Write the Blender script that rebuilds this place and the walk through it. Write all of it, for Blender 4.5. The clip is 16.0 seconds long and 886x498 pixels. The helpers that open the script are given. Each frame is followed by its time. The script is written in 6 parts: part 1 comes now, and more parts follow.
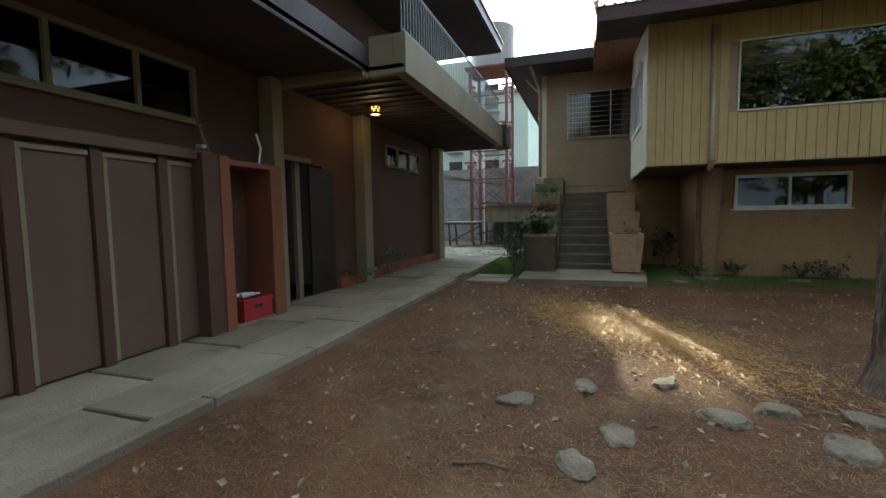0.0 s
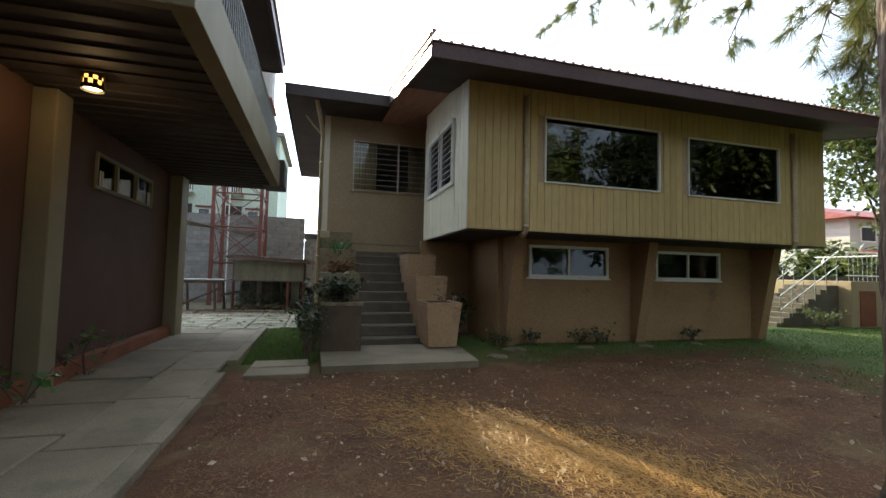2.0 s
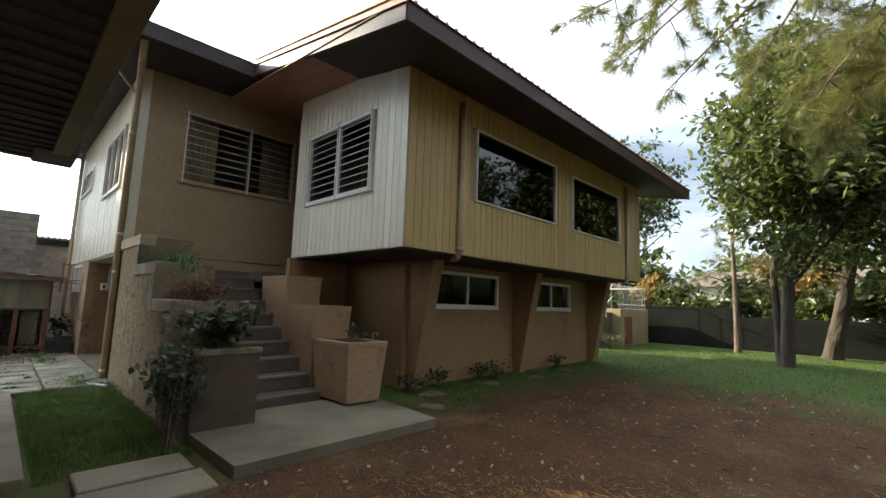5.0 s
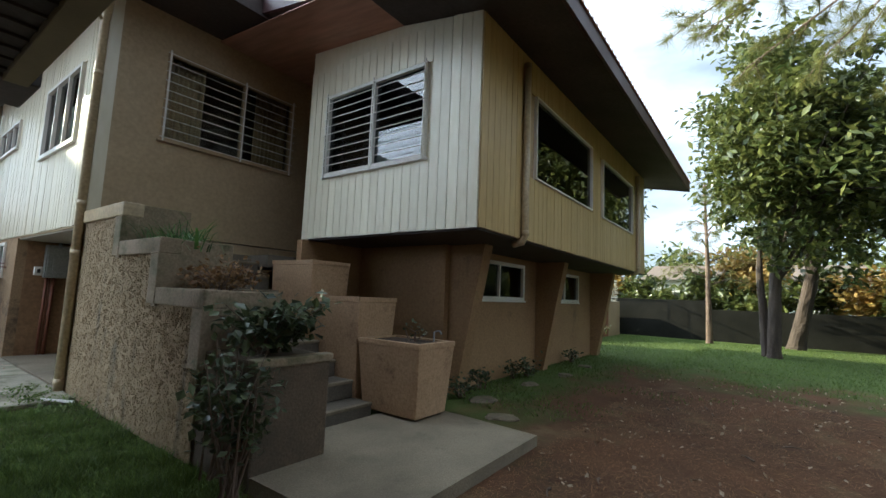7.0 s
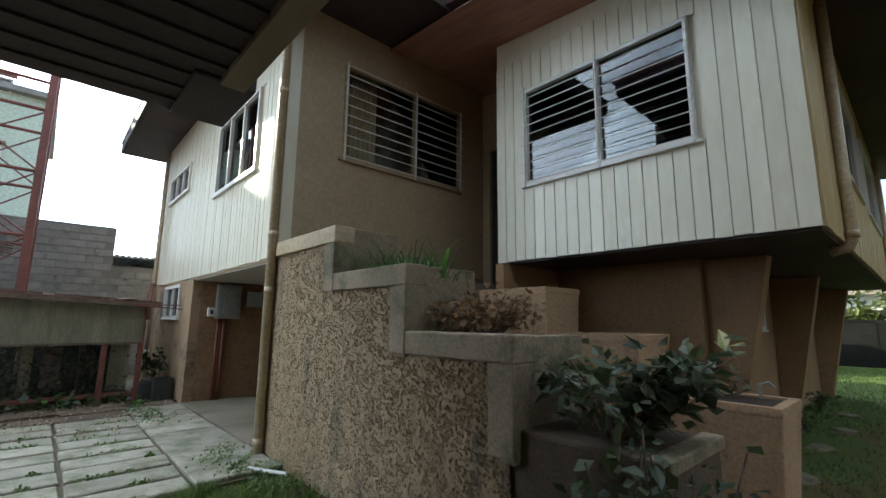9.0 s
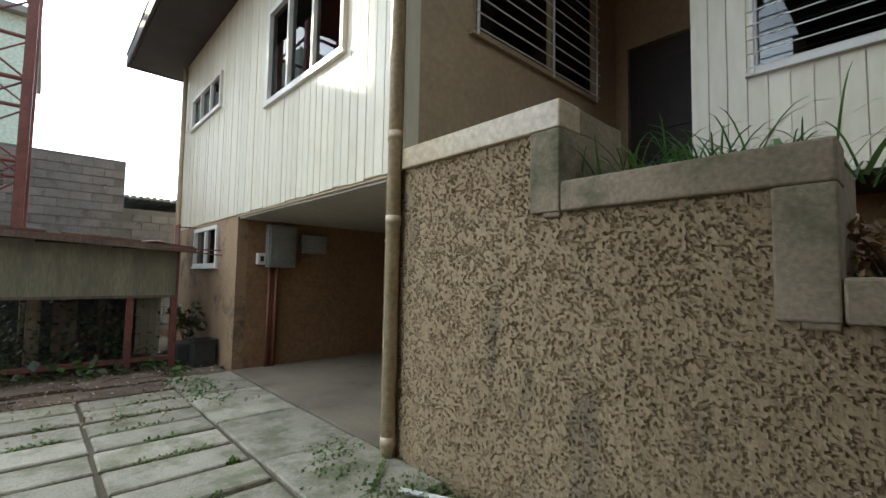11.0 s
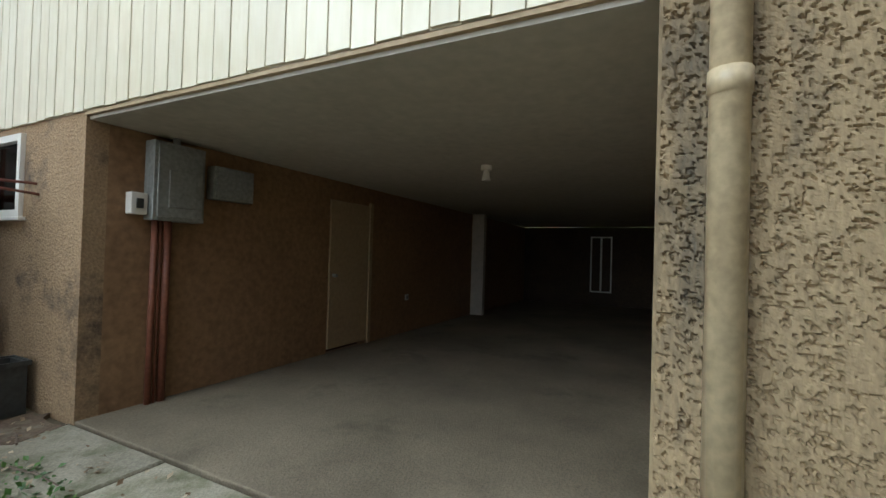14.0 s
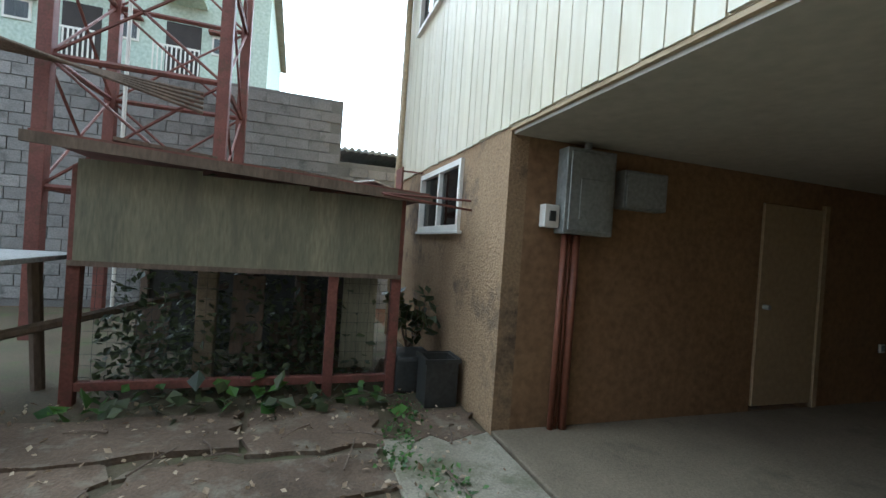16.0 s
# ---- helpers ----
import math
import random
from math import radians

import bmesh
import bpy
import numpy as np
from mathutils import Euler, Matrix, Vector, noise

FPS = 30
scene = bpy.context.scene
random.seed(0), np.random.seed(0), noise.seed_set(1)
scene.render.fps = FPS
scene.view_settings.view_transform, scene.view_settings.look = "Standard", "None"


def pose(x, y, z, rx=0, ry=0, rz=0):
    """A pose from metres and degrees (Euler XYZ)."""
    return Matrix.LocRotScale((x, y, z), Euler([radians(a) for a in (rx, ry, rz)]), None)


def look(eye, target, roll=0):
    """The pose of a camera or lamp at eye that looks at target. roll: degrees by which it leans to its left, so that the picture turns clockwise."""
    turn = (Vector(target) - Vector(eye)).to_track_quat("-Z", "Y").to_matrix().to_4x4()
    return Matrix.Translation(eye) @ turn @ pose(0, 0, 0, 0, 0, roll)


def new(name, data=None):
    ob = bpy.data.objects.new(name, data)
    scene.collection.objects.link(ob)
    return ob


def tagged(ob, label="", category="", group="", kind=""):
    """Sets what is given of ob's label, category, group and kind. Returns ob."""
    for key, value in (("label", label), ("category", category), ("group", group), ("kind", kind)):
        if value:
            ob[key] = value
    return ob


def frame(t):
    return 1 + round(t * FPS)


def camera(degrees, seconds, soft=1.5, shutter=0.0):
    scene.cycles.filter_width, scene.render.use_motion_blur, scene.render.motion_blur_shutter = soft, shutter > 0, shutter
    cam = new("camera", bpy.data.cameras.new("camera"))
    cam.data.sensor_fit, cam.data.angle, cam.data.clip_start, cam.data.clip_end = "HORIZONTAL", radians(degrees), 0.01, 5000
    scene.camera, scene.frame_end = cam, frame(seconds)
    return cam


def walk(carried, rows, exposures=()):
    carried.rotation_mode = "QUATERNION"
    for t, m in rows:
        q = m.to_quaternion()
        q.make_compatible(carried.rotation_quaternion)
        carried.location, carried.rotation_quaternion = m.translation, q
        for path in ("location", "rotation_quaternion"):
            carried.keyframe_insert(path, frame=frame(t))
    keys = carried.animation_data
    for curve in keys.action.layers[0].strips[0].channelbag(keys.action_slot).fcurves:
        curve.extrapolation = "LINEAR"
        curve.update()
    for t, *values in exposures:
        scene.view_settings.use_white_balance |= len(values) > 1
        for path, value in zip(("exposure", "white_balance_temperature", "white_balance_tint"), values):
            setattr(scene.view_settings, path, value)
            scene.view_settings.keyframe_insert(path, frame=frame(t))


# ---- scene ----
cam = camera(90.7, 16.0)
PATH = [
    (0, (-0.13, -0.414, 1.414), (-0.761, 1.477, 1.26), -0.9),
    (0.5, (-0.608, 0.155, 1.411), (-0.887, 2.133, 1.298), -0.2),
    (1, (-1.007, 0.855, 1.443), (-0.925, 2.852, 1.384), 0.9),
    (1.5, (-1.361, 1.425, 1.477), (-1.012, 3.394, 1.516), 1.8),
    (2, (-1.696, 1.979, 1.496), (-1.153, 3.9, 1.607), 1.3),
    (2.5, (-1.992, 2.482, 1.502), (-1.38, 4.379, 1.67), 2.7),
    (3, (-2.23, 2.989, 1.534), (-1.484, 4.834, 1.735), 3.2),
    (3.5, (-2.446, 3.512, 1.572), (-1.617, 5.315, 1.819), 2.4),
    (4, (-2.761, 3.946, 1.589), (-1.695, 5.618, 1.851), 1.5),
    (4.5, (-3.017, 4.413, 1.525), (-1.756, 5.943, 1.786), 2.1),
    (5, (-3.281, 4.844, 1.534), (-1.867, 6.237, 1.78), 1.9),
    (5.2, (-3.369, 5.012, 1.532), (-1.905, 6.351, 1.783), 1.7),
    (7.3, (-3.702, 7.368, 1.49), (-2.1, 8.547, 1.701), 2.3),
    (7.5, (-3.755, 7.589, 1.525), (-2.268, 8.908, 1.746), 0.1),
    (7.8, (-3.808, 7.948, 1.516), (-2.434, 9.379, 1.77), -1.4),
    (8, (-3.823, 8.2, 1.529), (-2.488, 9.659, 1.826), -1.0),
    (8.2, (-3.815, 8.449, 1.575), (-2.506, 9.91, 1.961), 0.4),
    (10.3, (-3.853, 11.076, 1.461), (-2.502, 12.542, 1.612), 1.1),
    (10.5, (-3.874, 11.348, 1.453), (-2.525, 12.819, 1.593), 1.1),
    (11, (-3.882, 12.013, 1.441), (-2.529, 13.481, 1.566), 1.0),
    (11.5, (-3.792, 12.641, 1.46), (-2.416, 14.087, 1.588), 1.3),
    (12, (-3.775, 13.239, 1.423), (-2.323, 14.609, 1.552), 1.1),
    (12.5, (-3.768, 13.817, 1.399), (-2.204, 15.057, 1.527), 1.3),
    (13, (-3.748, 14.343, 1.348), (-2.104, 15.476, 1.467), 2.2),
    (13.5, (-3.617, 14.792, 1.367), (-1.876, 15.773, 1.43), 2.1),
    (14, (-3.393, 15.162, 1.313), (-1.607, 16.061, 1.342), 1.7),
    (14.5, (-3.303, 15.529, 1.339), (-1.598, 16.574, 1.331), 2.1),
    (15, (-3.285, 15.761, 1.365), (-1.89, 17.195, 1.335), 2.2),
    (15.5, (-3.2, 15.869, 1.38), (-2.163, 17.579, 1.36), 3.2),
    (16, (-3.181, 16.06, 1.376), (-2.542, 17.955, 1.362), 4.0),
]
walk(cam, [(t, look(eye, target, roll)) for t, eye, target, roll in PATH], exposures=[(0.0, 1.45, 5350, -2), (2.0, 1.42, 5600, 2), (5.0, 1.45, 5800, 4), (8.0, 1.6, 5300, 1), (11.0, 1.65, 5700, 3), (12.5, 1.5, 5800, 4), (14.0, 1.9, 5800, 0), (15.0, 1.8, 5600, 0), (16.0, 1.9, 5300, -1)])

# ---- light ----
SUN_AZ, SUN_EL = 15.5, 22.3     # degrees west of +y, and above the ground
world = bpy.data.worlds.new("world")
scene.world = world
world.use_nodes = True
wt = world.node_tree
sky = wt.nodes.new("ShaderNodeTexSky")
sky.sky_type, sky.sun_disc = "NISHITA", False
sky.sun_elevation, sky.sun_rotation = radians(SUN_EL), radians(-SUN_AZ)
sky.dust_density, sky.air_density = 2.0, 1.0
cl_co = wt.nodes.new("ShaderNodeTexCoord")
cl_map = wt.nodes.new("ShaderNodeMapping")
cl_map.inputs["Scale"].default_value = (1.0, 1.0, 2.6)
cl_map.inputs["Location"].default_value = (0.3, 0.9, 0.2)
cl_noise = wt.nodes.new("ShaderNodeTexNoise")
cl_noise.inputs["Scale"].default_value, cl_noise.inputs["Detail"].default_value = 2.2, 8
cl_ramp = wt.nodes.new("ShaderNodeValToRGB")
cl_ramp.color_ramp.elements[0].position, cl_ramp.color_ramp.elements[1].position = 0.31, 0.53
cl_ramp.color_ramp.elements[0].color = (0.3, 0.3, 0.3, 1)
cl_mix = wt.nodes.new("ShaderNodeMixRGB")
# bright cloud, whiter and stronger round the veiled sun
glow_dot = wt.nodes.new("ShaderNodeVectorMath")
glow_dot.operation = "DOT_PRODUCT"
glow_dot.inputs[1].default_value = (-math.sin(radians(SUN_AZ)) * math.cos(radians(SUN_EL)), math.cos(radians(SUN_AZ)) * math.cos(radians(SUN_EL)), math.sin(radians(SUN_EL)))
glow_ramp = wt.nodes.new("ShaderNodeMapRange")
glow_ramp.interpolation_type = "SMOOTHSTEP"
glow_ramp.inputs["From Min"].default_value, glow_ramp.inputs["From Max"].default_value = 0.1, 1.0
glow_ramp.inputs["To Min"].default_value, glow_ramp.inputs["To Max"].default_value = 10.0, 44.0
glow_tint = wt.nodes.new("ShaderNodeVectorMath")
glow_tint.operation = "MULTIPLY"
glow_tint.inputs[1].default_value = (0.98, 1.0, 1.05)
wt.links.new(cl_co.outputs["Generated"], glow_dot.inputs[0])
wt.links.new(glow_dot.outputs["Value"], glow_ramp.inputs["Value"])
wt.links.new(glow_ramp.outputs["Result"], glow_tint.inputs[0])
wt.links.new(glow_tint.outputs[0], cl_mix.inputs["Color2"])
wt.links.new(cl_co.outputs["Generated"], cl_map.inputs["Vector"])
wt.links.new(cl_map.outputs["Vector"], cl_noise.inputs["Vector"])
wt.links.new(cl_noise.outputs["Fac"], cl_ramp.inputs["Fac"])
wt.links.new(cl_ramp.outputs["Color"], cl_mix.inputs["Fac"])
wt.links.new(sky.outputs["Color"], cl_mix.inputs["Color1"])
wt.links.new(cl_mix.outputs["Color"], wt.nodes["Background"].inputs["Color"])
wt.nodes["Background"].inputs["Strength"].default_value = 0.05
sun_lamp = bpy.data.lights.new("sun", "SUN")
sun_lamp.energy, sun_lamp.angle, sun_lamp.color = 5.0, radians(0.6), (1.0, 0.84, 0.54)
sun = new("sun", sun_lamp)
sun_dir = Vector((-math.sin(radians(SUN_AZ)) * math.cos(radians(SUN_EL)), math.cos(radians(SUN_AZ)) * math.cos(radians(SUN_EL)), math.sin(radians(SUN_EL))))
sun.matrix_world = look(sun_dir * 60, (0, 0, 0))


# ---- materials ----
def rgb(c):
    return (c[0], c[1], c[2], 1.0)


def mat(name, a, b=None, rough=0.8, big=1.2, fine=30.0, bump=0.15, metal=0.0, rand=0.0, stain=None, stain_at=0.62, stretch=(1, 1, 1), spec=0.35, fine_amount=0.5):
    """A surface with broad patches from colour a to b, fine grain, relief, and stains of a third colour."""
    m = bpy.data.materials.new(name)
    m.use_nodes = True
    t = m.node_tree
    p = t.nodes["Principled BSDF"]
    p.inputs["Metallic"].default_value = metal
    p.inputs["Specular IOR Level"].default_value = spec
    b = b or tuple(x * 0.75 for x in a)
    co = t.nodes.new("ShaderNodeTexCoord")
    mp = t.nodes.new("ShaderNodeMapping")
    mp.inputs["Scale"].default_value = stretch
    info = t.nodes.new("ShaderNodeObjectInfo")
    off = t.nodes.new("ShaderNodeVectorMath")
    off.operation = "MULTIPLY_ADD"
    off.inputs[1].default_value = (rand * 40 + 0.001,) * 3
    t.links.new(info.outputs["Random"], off.inputs[0])
    t.links.new(co.outputs["Object"], off.inputs[2])
    t.links.new(off.outputs[0], mp.inputs["Vector"])
    n1 = t.nodes.new("ShaderNodeTexNoise")
    n1.inputs["Scale"].default_value, n1.inputs["Detail"].default_value, n1.inputs["Roughness"].default_value = big, 6, 0.6
    n2 = t.nodes.new("ShaderNodeTexNoise")
    n2.inputs["Scale"].default_value, n2.inputs["Detail"].default_value = fine, 5
    for n in (n1, n2):
        t.links.new(mp.outputs["Vector"], n.inputs["Vector"])
    r1 = t.nodes.new("ShaderNodeValToRGB")
    r1.color_ramp.elements[0].position, r1.color_ramp.elements[1].position = 0.32, 0.68
    r1.color_ramp.elements[0].color, r1.color_ramp.elements[1].color = rgb(a), rgb(b)
    t.links.new(n1.outputs["Fac"], r1.inputs["Fac"])
    grain = t.nodes.new("ShaderNodeMixRGB")
    grain.blend_type = "OVERLAY"
    grain.inputs["Fac"].default_value = fine_amount
    t.links.new(r1.outputs["Color"], grain.inputs["Color1"])
    t.links.new(n2.outputs["Fac"], grain.inputs["Color2"])
    last = grain.outputs["Color"]
    if stain:
        n3 = t.nodes.new("ShaderNodeTexNoise")
        n3.inputs["Scale"].default_value, n3.inputs["Detail"].default_value, n3.inputs["Roughness"].default_value = big * 1.7, 8, 0.7
        sh = t.nodes.new("ShaderNodeVectorMath")
        sh.inputs[1].default_value = (7.3, 2.1, 4.4)
        t.links.new(mp.outputs["Vector"], sh.inputs[0])
        t.links.new(sh.outputs[0], n3.inputs["Vector"])
        r3 = t.nodes.new("ShaderNodeValToRGB")
        r3.color_ramp.elements[0].position, r3.color_ramp.elements[1].position = stain_at - 0.08, stain_at + 0.08
        t.links.new(n3.outputs["Fac"], r3.inputs["Fac"])
        mx = t.nodes.new("ShaderNodeMixRGB")
        mx.inputs["Color2"].default_value = rgb(stain)
        t.links.new(r3.outputs["Color"], mx.inputs["Fac"])
        t.links.new(last, mx.inputs["Color1"])
        last = mx.outputs["Color"]
    if rand:
        hsv = t.nodes.new("ShaderNodeHueSaturation")
        mr = t.nodes.new("ShaderNodeMapRange")
        mr.inputs["To Min"].default_value, mr.inputs["To Max"].default_value = 1 - rand, 1 + rand
        t.links.new(info.outputs["Random"], mr.inputs["Value"])
        t.links.new(mr.outputs["Result"], hsv.inputs["Value"])
        t.links.new(last, hsv.inputs["Color"])
        last = hsv.outputs["Color"]
    t.links.new(last, p.inputs["Base Color"])
    rr = t.nodes.new("ShaderNodeMapRange")
    rr.inputs["To Min"].default_value, rr.inputs["To Max"].default_value = max(0.05, rough - 0.12), min(1, rough + 0.12)
    t.links.new(n1.outputs["Fac"], rr.inputs["Value"])
    t.links.new(rr.outputs["Result"], p.inputs["Roughness"])
    if bump:
        bp = t.nodes.new("ShaderNodeBump")
        bp.inputs["Strength"].default_value, bp.inputs["Distance"].default_value = bump, 0.02
        t.links.new(n2.outputs["Fac"], bp.inputs["Height"])
        t.links.new(bp.outputs["Normal"], p.inputs["Normal"])
    return m


def leaf_mat(name, a, b, rough=0.5):
    """Leaves: each piece takes its own tone between two greens, and lets some light through."""
    m = bpy.data.materials.new(name)
    m.use_nodes = True
    t = m.node_tree
    p = t.nodes["Principled BSDF"]
    g = t.nodes.new("ShaderNodeNewGeometry")
    r = t.nodes.new("ShaderNodeValToRGB")
    r.color_ramp.elements[0].color, r.color_ramp.elements[1].color = rgb(a), rgb(b)
    t.links.new(g.outputs["Random Per Island"], r.inputs["Fac"])
    t.links.new(r.outputs["Color"], p.inputs["Base Color"])
    p.inputs["Roughness"].default_value = rough
    tr = t.nodes.new("ShaderNodeBsdfTranslucent")
    t.links.new(r.outputs["Color"], tr.inputs["Color"])
    mx = t.nodes.new("ShaderNodeMixShader")
    mx.inputs["Fac"].default_value = 0.35
    t.links.new(p.outputs["BSDF"], mx.inputs[1])
    t.links.new(tr.outputs["BSDF"], mx.inputs[2])
    t.links.new(mx.outputs[0], t.nodes["Material Output"].inputs["Surface"])
    return m


def glass_mat(name, tint=(0.8, 0.85, 0.85), ior=1.75):
    m = bpy.data.materials.new(name)
    m.use_nodes = True
    t = m.node_tree
    tr, gl, fr, mx = (t.nodes.new(k) for k in ("ShaderNodeBsdfTransparent", "ShaderNodeBsdfGlossy", "ShaderNodeFresnel", "ShaderNodeMixShader"))
    tr.inputs["Color"].default_value = rgb(tint)
    gl.inputs["Roughness"].default_value = 0.01
    fr.inputs["IOR"].default_value = ior
    t.links.new(fr.outputs[0], mx.inputs[0])
    t.links.new(tr.outputs[0], mx.inputs[1])
    t.links.new(gl.outputs[0], mx.inputs[2])
    t.links.new(mx.outputs[0], t.nodes["Material Output"].inputs["Surface"])
    return m


def ground_mat():
    """Red-brown earth under pine needles, turning to short grass towards the lawn in the east and along the house."""
    m = mat("earth_and_lawn", (0.125, 0.062, 0.033), (0.062, 0.036, 0.022), rough=0.95, big=0.9, fine=55, bump=0.7, spec=0.1, fine_amount=0.8, stain=(0.14, 0.095, 0.05), stain_at=0.6)
    t = m.node_tree
    p = t.nodes["Principled BSDF"]
    old = p.inputs["Base Color"].links[0].from_socket
    co = t.nodes.new("ShaderNodeTexCoord")
    sep = t.nodes.new("ShaderNodeSeparateXYZ")
    t.links.new(co.outputs["Object"], sep.inputs[0])
    n = t.nodes.new("ShaderNodeTexNoise")
    n.inputs["Scale"].default_value, n.inputs["Detail"].default_value = 0.9, 7
    t.links.new(co.outputs["Object"], n.inputs["Vector"])

    def ma(op, x, y):
        k = t.nodes.new("ShaderNodeMath")
        k.operation = op
        for i, v in enumerate((x, y)):
            if isinstance(v, (int, float)):
                k.inputs[i].default_value = v
            else:
                t.links.new(v, k.inputs[i])
        return k.outputs[0]
    east = ma("MULTIPLY", ma("SUBTRACT", sep.outputs["X"], 6.3), 0.28)
    north = ma("MULTIPLY", ma("SUBTRACT", sep.outputs["Y"], 9.3), 0.55)
    side = ma("ADD", ma("MAXIMUM", east, ma("MINIMUM", north, ma("MULTIPLY", ma("SUBTRACT", 13.2, sep.outputs["Y"]), 2.0))), ma("MULTIPLY", ma("SUBTRACT", n.outputs["Fac"], 0.5), 2.2))
    r = t.nodes.new("ShaderNodeValToRGB")
    r.color_ramp.elements[0].position, r.color_ramp.elements[1].position = 0.0, 0.75
    t.links.new(side, r.inputs["Fac"])
    g = t.nodes.new("ShaderNodeValToRGB")
    g.color_ramp.elements[0].color, g.color_ramp.elements[1].color = rgb((0.05, 0.075, 0.02)), rgb((0.10, 0.13, 0.034))
    n4 = t.nodes.new("ShaderNodeTexNoise")
    n4.inputs["Scale"].default_value, n4.inputs["Detail"].default_value = 60, 4
    t.links.new(co.outputs["Object"], n4.inputs["Vector"])
    t.links.new(n4.outputs["Fac"], g.inputs["Fac"])
    mx = t.nodes.new("ShaderNodeMixRGB")
    t.links.new(r.outputs["Color"], mx.inputs["Fac"])
    t.links.new(old, mx.inputs["Color1"])
    t.links.new(g.outputs["Color"], mx.inputs["Color2"])
    t.links.new(mx.outputs["Color"], p.inputs["Base Color"])
    return m


M_GROUND = ground_mat()
M_CREAM = mat("cream_siding_paint", (0.70, 0.645, 0.49), (0.63, 0.57, 0.42), rough=0.36, big=0.8, fine=14, bump=0.06, rand=0.05, stretch=(1, 1, 0.25), stain=(0.42, 0.33, 0.18), stain_at=0.72, fine_amount=0.2, spec=0.5)
# front boards: a darker, more ochre tone than the cream side boards
M_TANBOARD = mat("ochre_front_siding", (0.50, 0.37, 0.165), (0.43, 0.31, 0.13), rough=0.45, big=0.8, fine=14, bump=0.06, rand=0.04, stretch=(1, 1, 0.25), stain=(0.33, 0.23, 0.10), stain_at=0.72, fine_amount=0.2, spec=0.4)
M_TAN = mat("tan_wall_paint", (0.39, 0.295, 0.175), (0.335, 0.245, 0.14), rough=0.6, big=0.7, fine=18, bump=0.1, stain=(0.2, 0.13, 0.07), stain_at=0.74, fine_amount=0.3)
M_OCHRE = mat("ochre_lower_wall_paint", (0.33, 0.205, 0.10), (0.27, 0.165, 0.08), rough=0.75, big=0.8, fine=25, bump=0.25, stain=(0.13, 0.085, 0.05), stain_at=0.66, fine_amount=0.35)
M_PEBBLE = mat("mouldy_pebbledash_render", (0.30, 0.225, 0.13), (0.235, 0.17, 0.095), rough=0.88, big=1.1, fine=70, bump=0.3, stain=(0.07, 0.06, 0.045), stain_at=0.63, stretch=(1, 1, 0.28))
M_ROUGHOCHRE = mat("smoke_stained_rough_render", (0.34, 0.235, 0.135), (0.27, 0.18, 0.10), rough=0.9, big=0.9, fine=45, bump=0.9, stain=(0.07, 0.052, 0.04), stain_at=0.6)
M_MOSSY = mat("weathered_cement_band", (0.30, 0.23, 0.16), (0.20, 0.16, 0.10), rough=0.85, big=1.6, fine=40, bump=0.3, stain=(0.09, 0.09, 0.045), stain_at=0.58)
M_TERRA = mat("terracotta_planter_paint", (0.43, 0.285, 0.165), (0.35, 0.225, 0.125), rough=0.8, big=1.4, fine=35, bump=0.2, stain=(0.16, 0.10, 0.06), stain_at=0.66)
M_DARKPL = mat("mouldy_planter_cement", (0.12, 0.085, 0.055), (0.06, 0.048, 0.033), rough=0.9, big=2.0, fine=40, bump=0.35, stain=(0.22, 0.15, 0.09), stain_at=0.68)
M_CONC = mat("worn_concrete", (0.25, 0.205, 0.14), (0.155, 0.125, 0.085), rough=0.9, big=0.8, fine=70, bump=0.35, rand=0.12, stain=(0.12, 0.10, 0.065), stain_at=0.63)
M_PAVE = mat("damp_paving_concrete", (0.35, 0.315, 0.24), (0.23, 0.205, 0.15), rough=0.85, big=1.5, fine=60, bump=0.4, rand=0.14, stain=(0.15, 0.145, 0.085), stain_at=0.54)
M_BROKEN = mat("earth_stained_broken_concrete", (0.15, 0.105, 0.07), (0.085, 0.06, 0.04), rough=0.95, big=2.2, fine=50, bump=0.5, rand=0.12, stain=(0.20, 0.175, 0.13), stain_at=0.6)
M_STEP = mat("stair_concrete", (0.15, 0.125, 0.095), (0.10, 0.085, 0.065), rough=0.85, big=1.5, fine=50, bump=0.25)
# one dark brown for soffits, floor undersides, deck and eave edges
M_SOFFIT = mat("dark_soffit_brown", (0.06, 0.046, 0.042), (0.042, 0.033, 0.03), rough=0.7, big=1.0, fine=20, bump=0.1)
M_FASCIA = mat("maroon_fascia_paint", (0.075, 0.036, 0.036), (0.055, 0.028, 0.029), rough=0.5, big=1.0, fine=20, bump=0.05)
M_ROOF = mat("faded_red_roof_sheet", (0.36, 0.16, 0.11), (0.42, 0.27, 0.20), rough=0.45, big=0.7, fine=10, bump=0.05, metal=0.2)
M_CEIL = mat("carport_ceiling_board", (0.48, 0.45, 0.385), (0.42, 0.385, 0.32), rough=0.8, big=0.6, fine=12, bump=0.03, stain=(0.3, 0.25, 0.18), stain_at=0.75, fine_amount=0.2)
M_BROWNWALL = mat("brown_interior_paint", (0.27, 0.165, 0.085), (0.22, 0.13, 0.068), rough=0.65, big=0.8, fine=18, bump=0.1, stain=(0.08, 0.05, 0.025), stain_at=0.73)
# end wall: the shade deep in the carport is put into this colour
M_BACKWALL = mat("carport_end_shade_tone", (0.075, 0.05, 0.032), (0.045, 0.032, 0.022), rough=0.85, big=1.0, fine=25, bump=0.1)
M_MAROON = mat("maroon_wall_paint", (0.11, 0.056, 0.04), (0.082, 0.043, 0.032), rough=0.8, big=0.9, fine=120, bump=0.08, fine_amount=0.2)
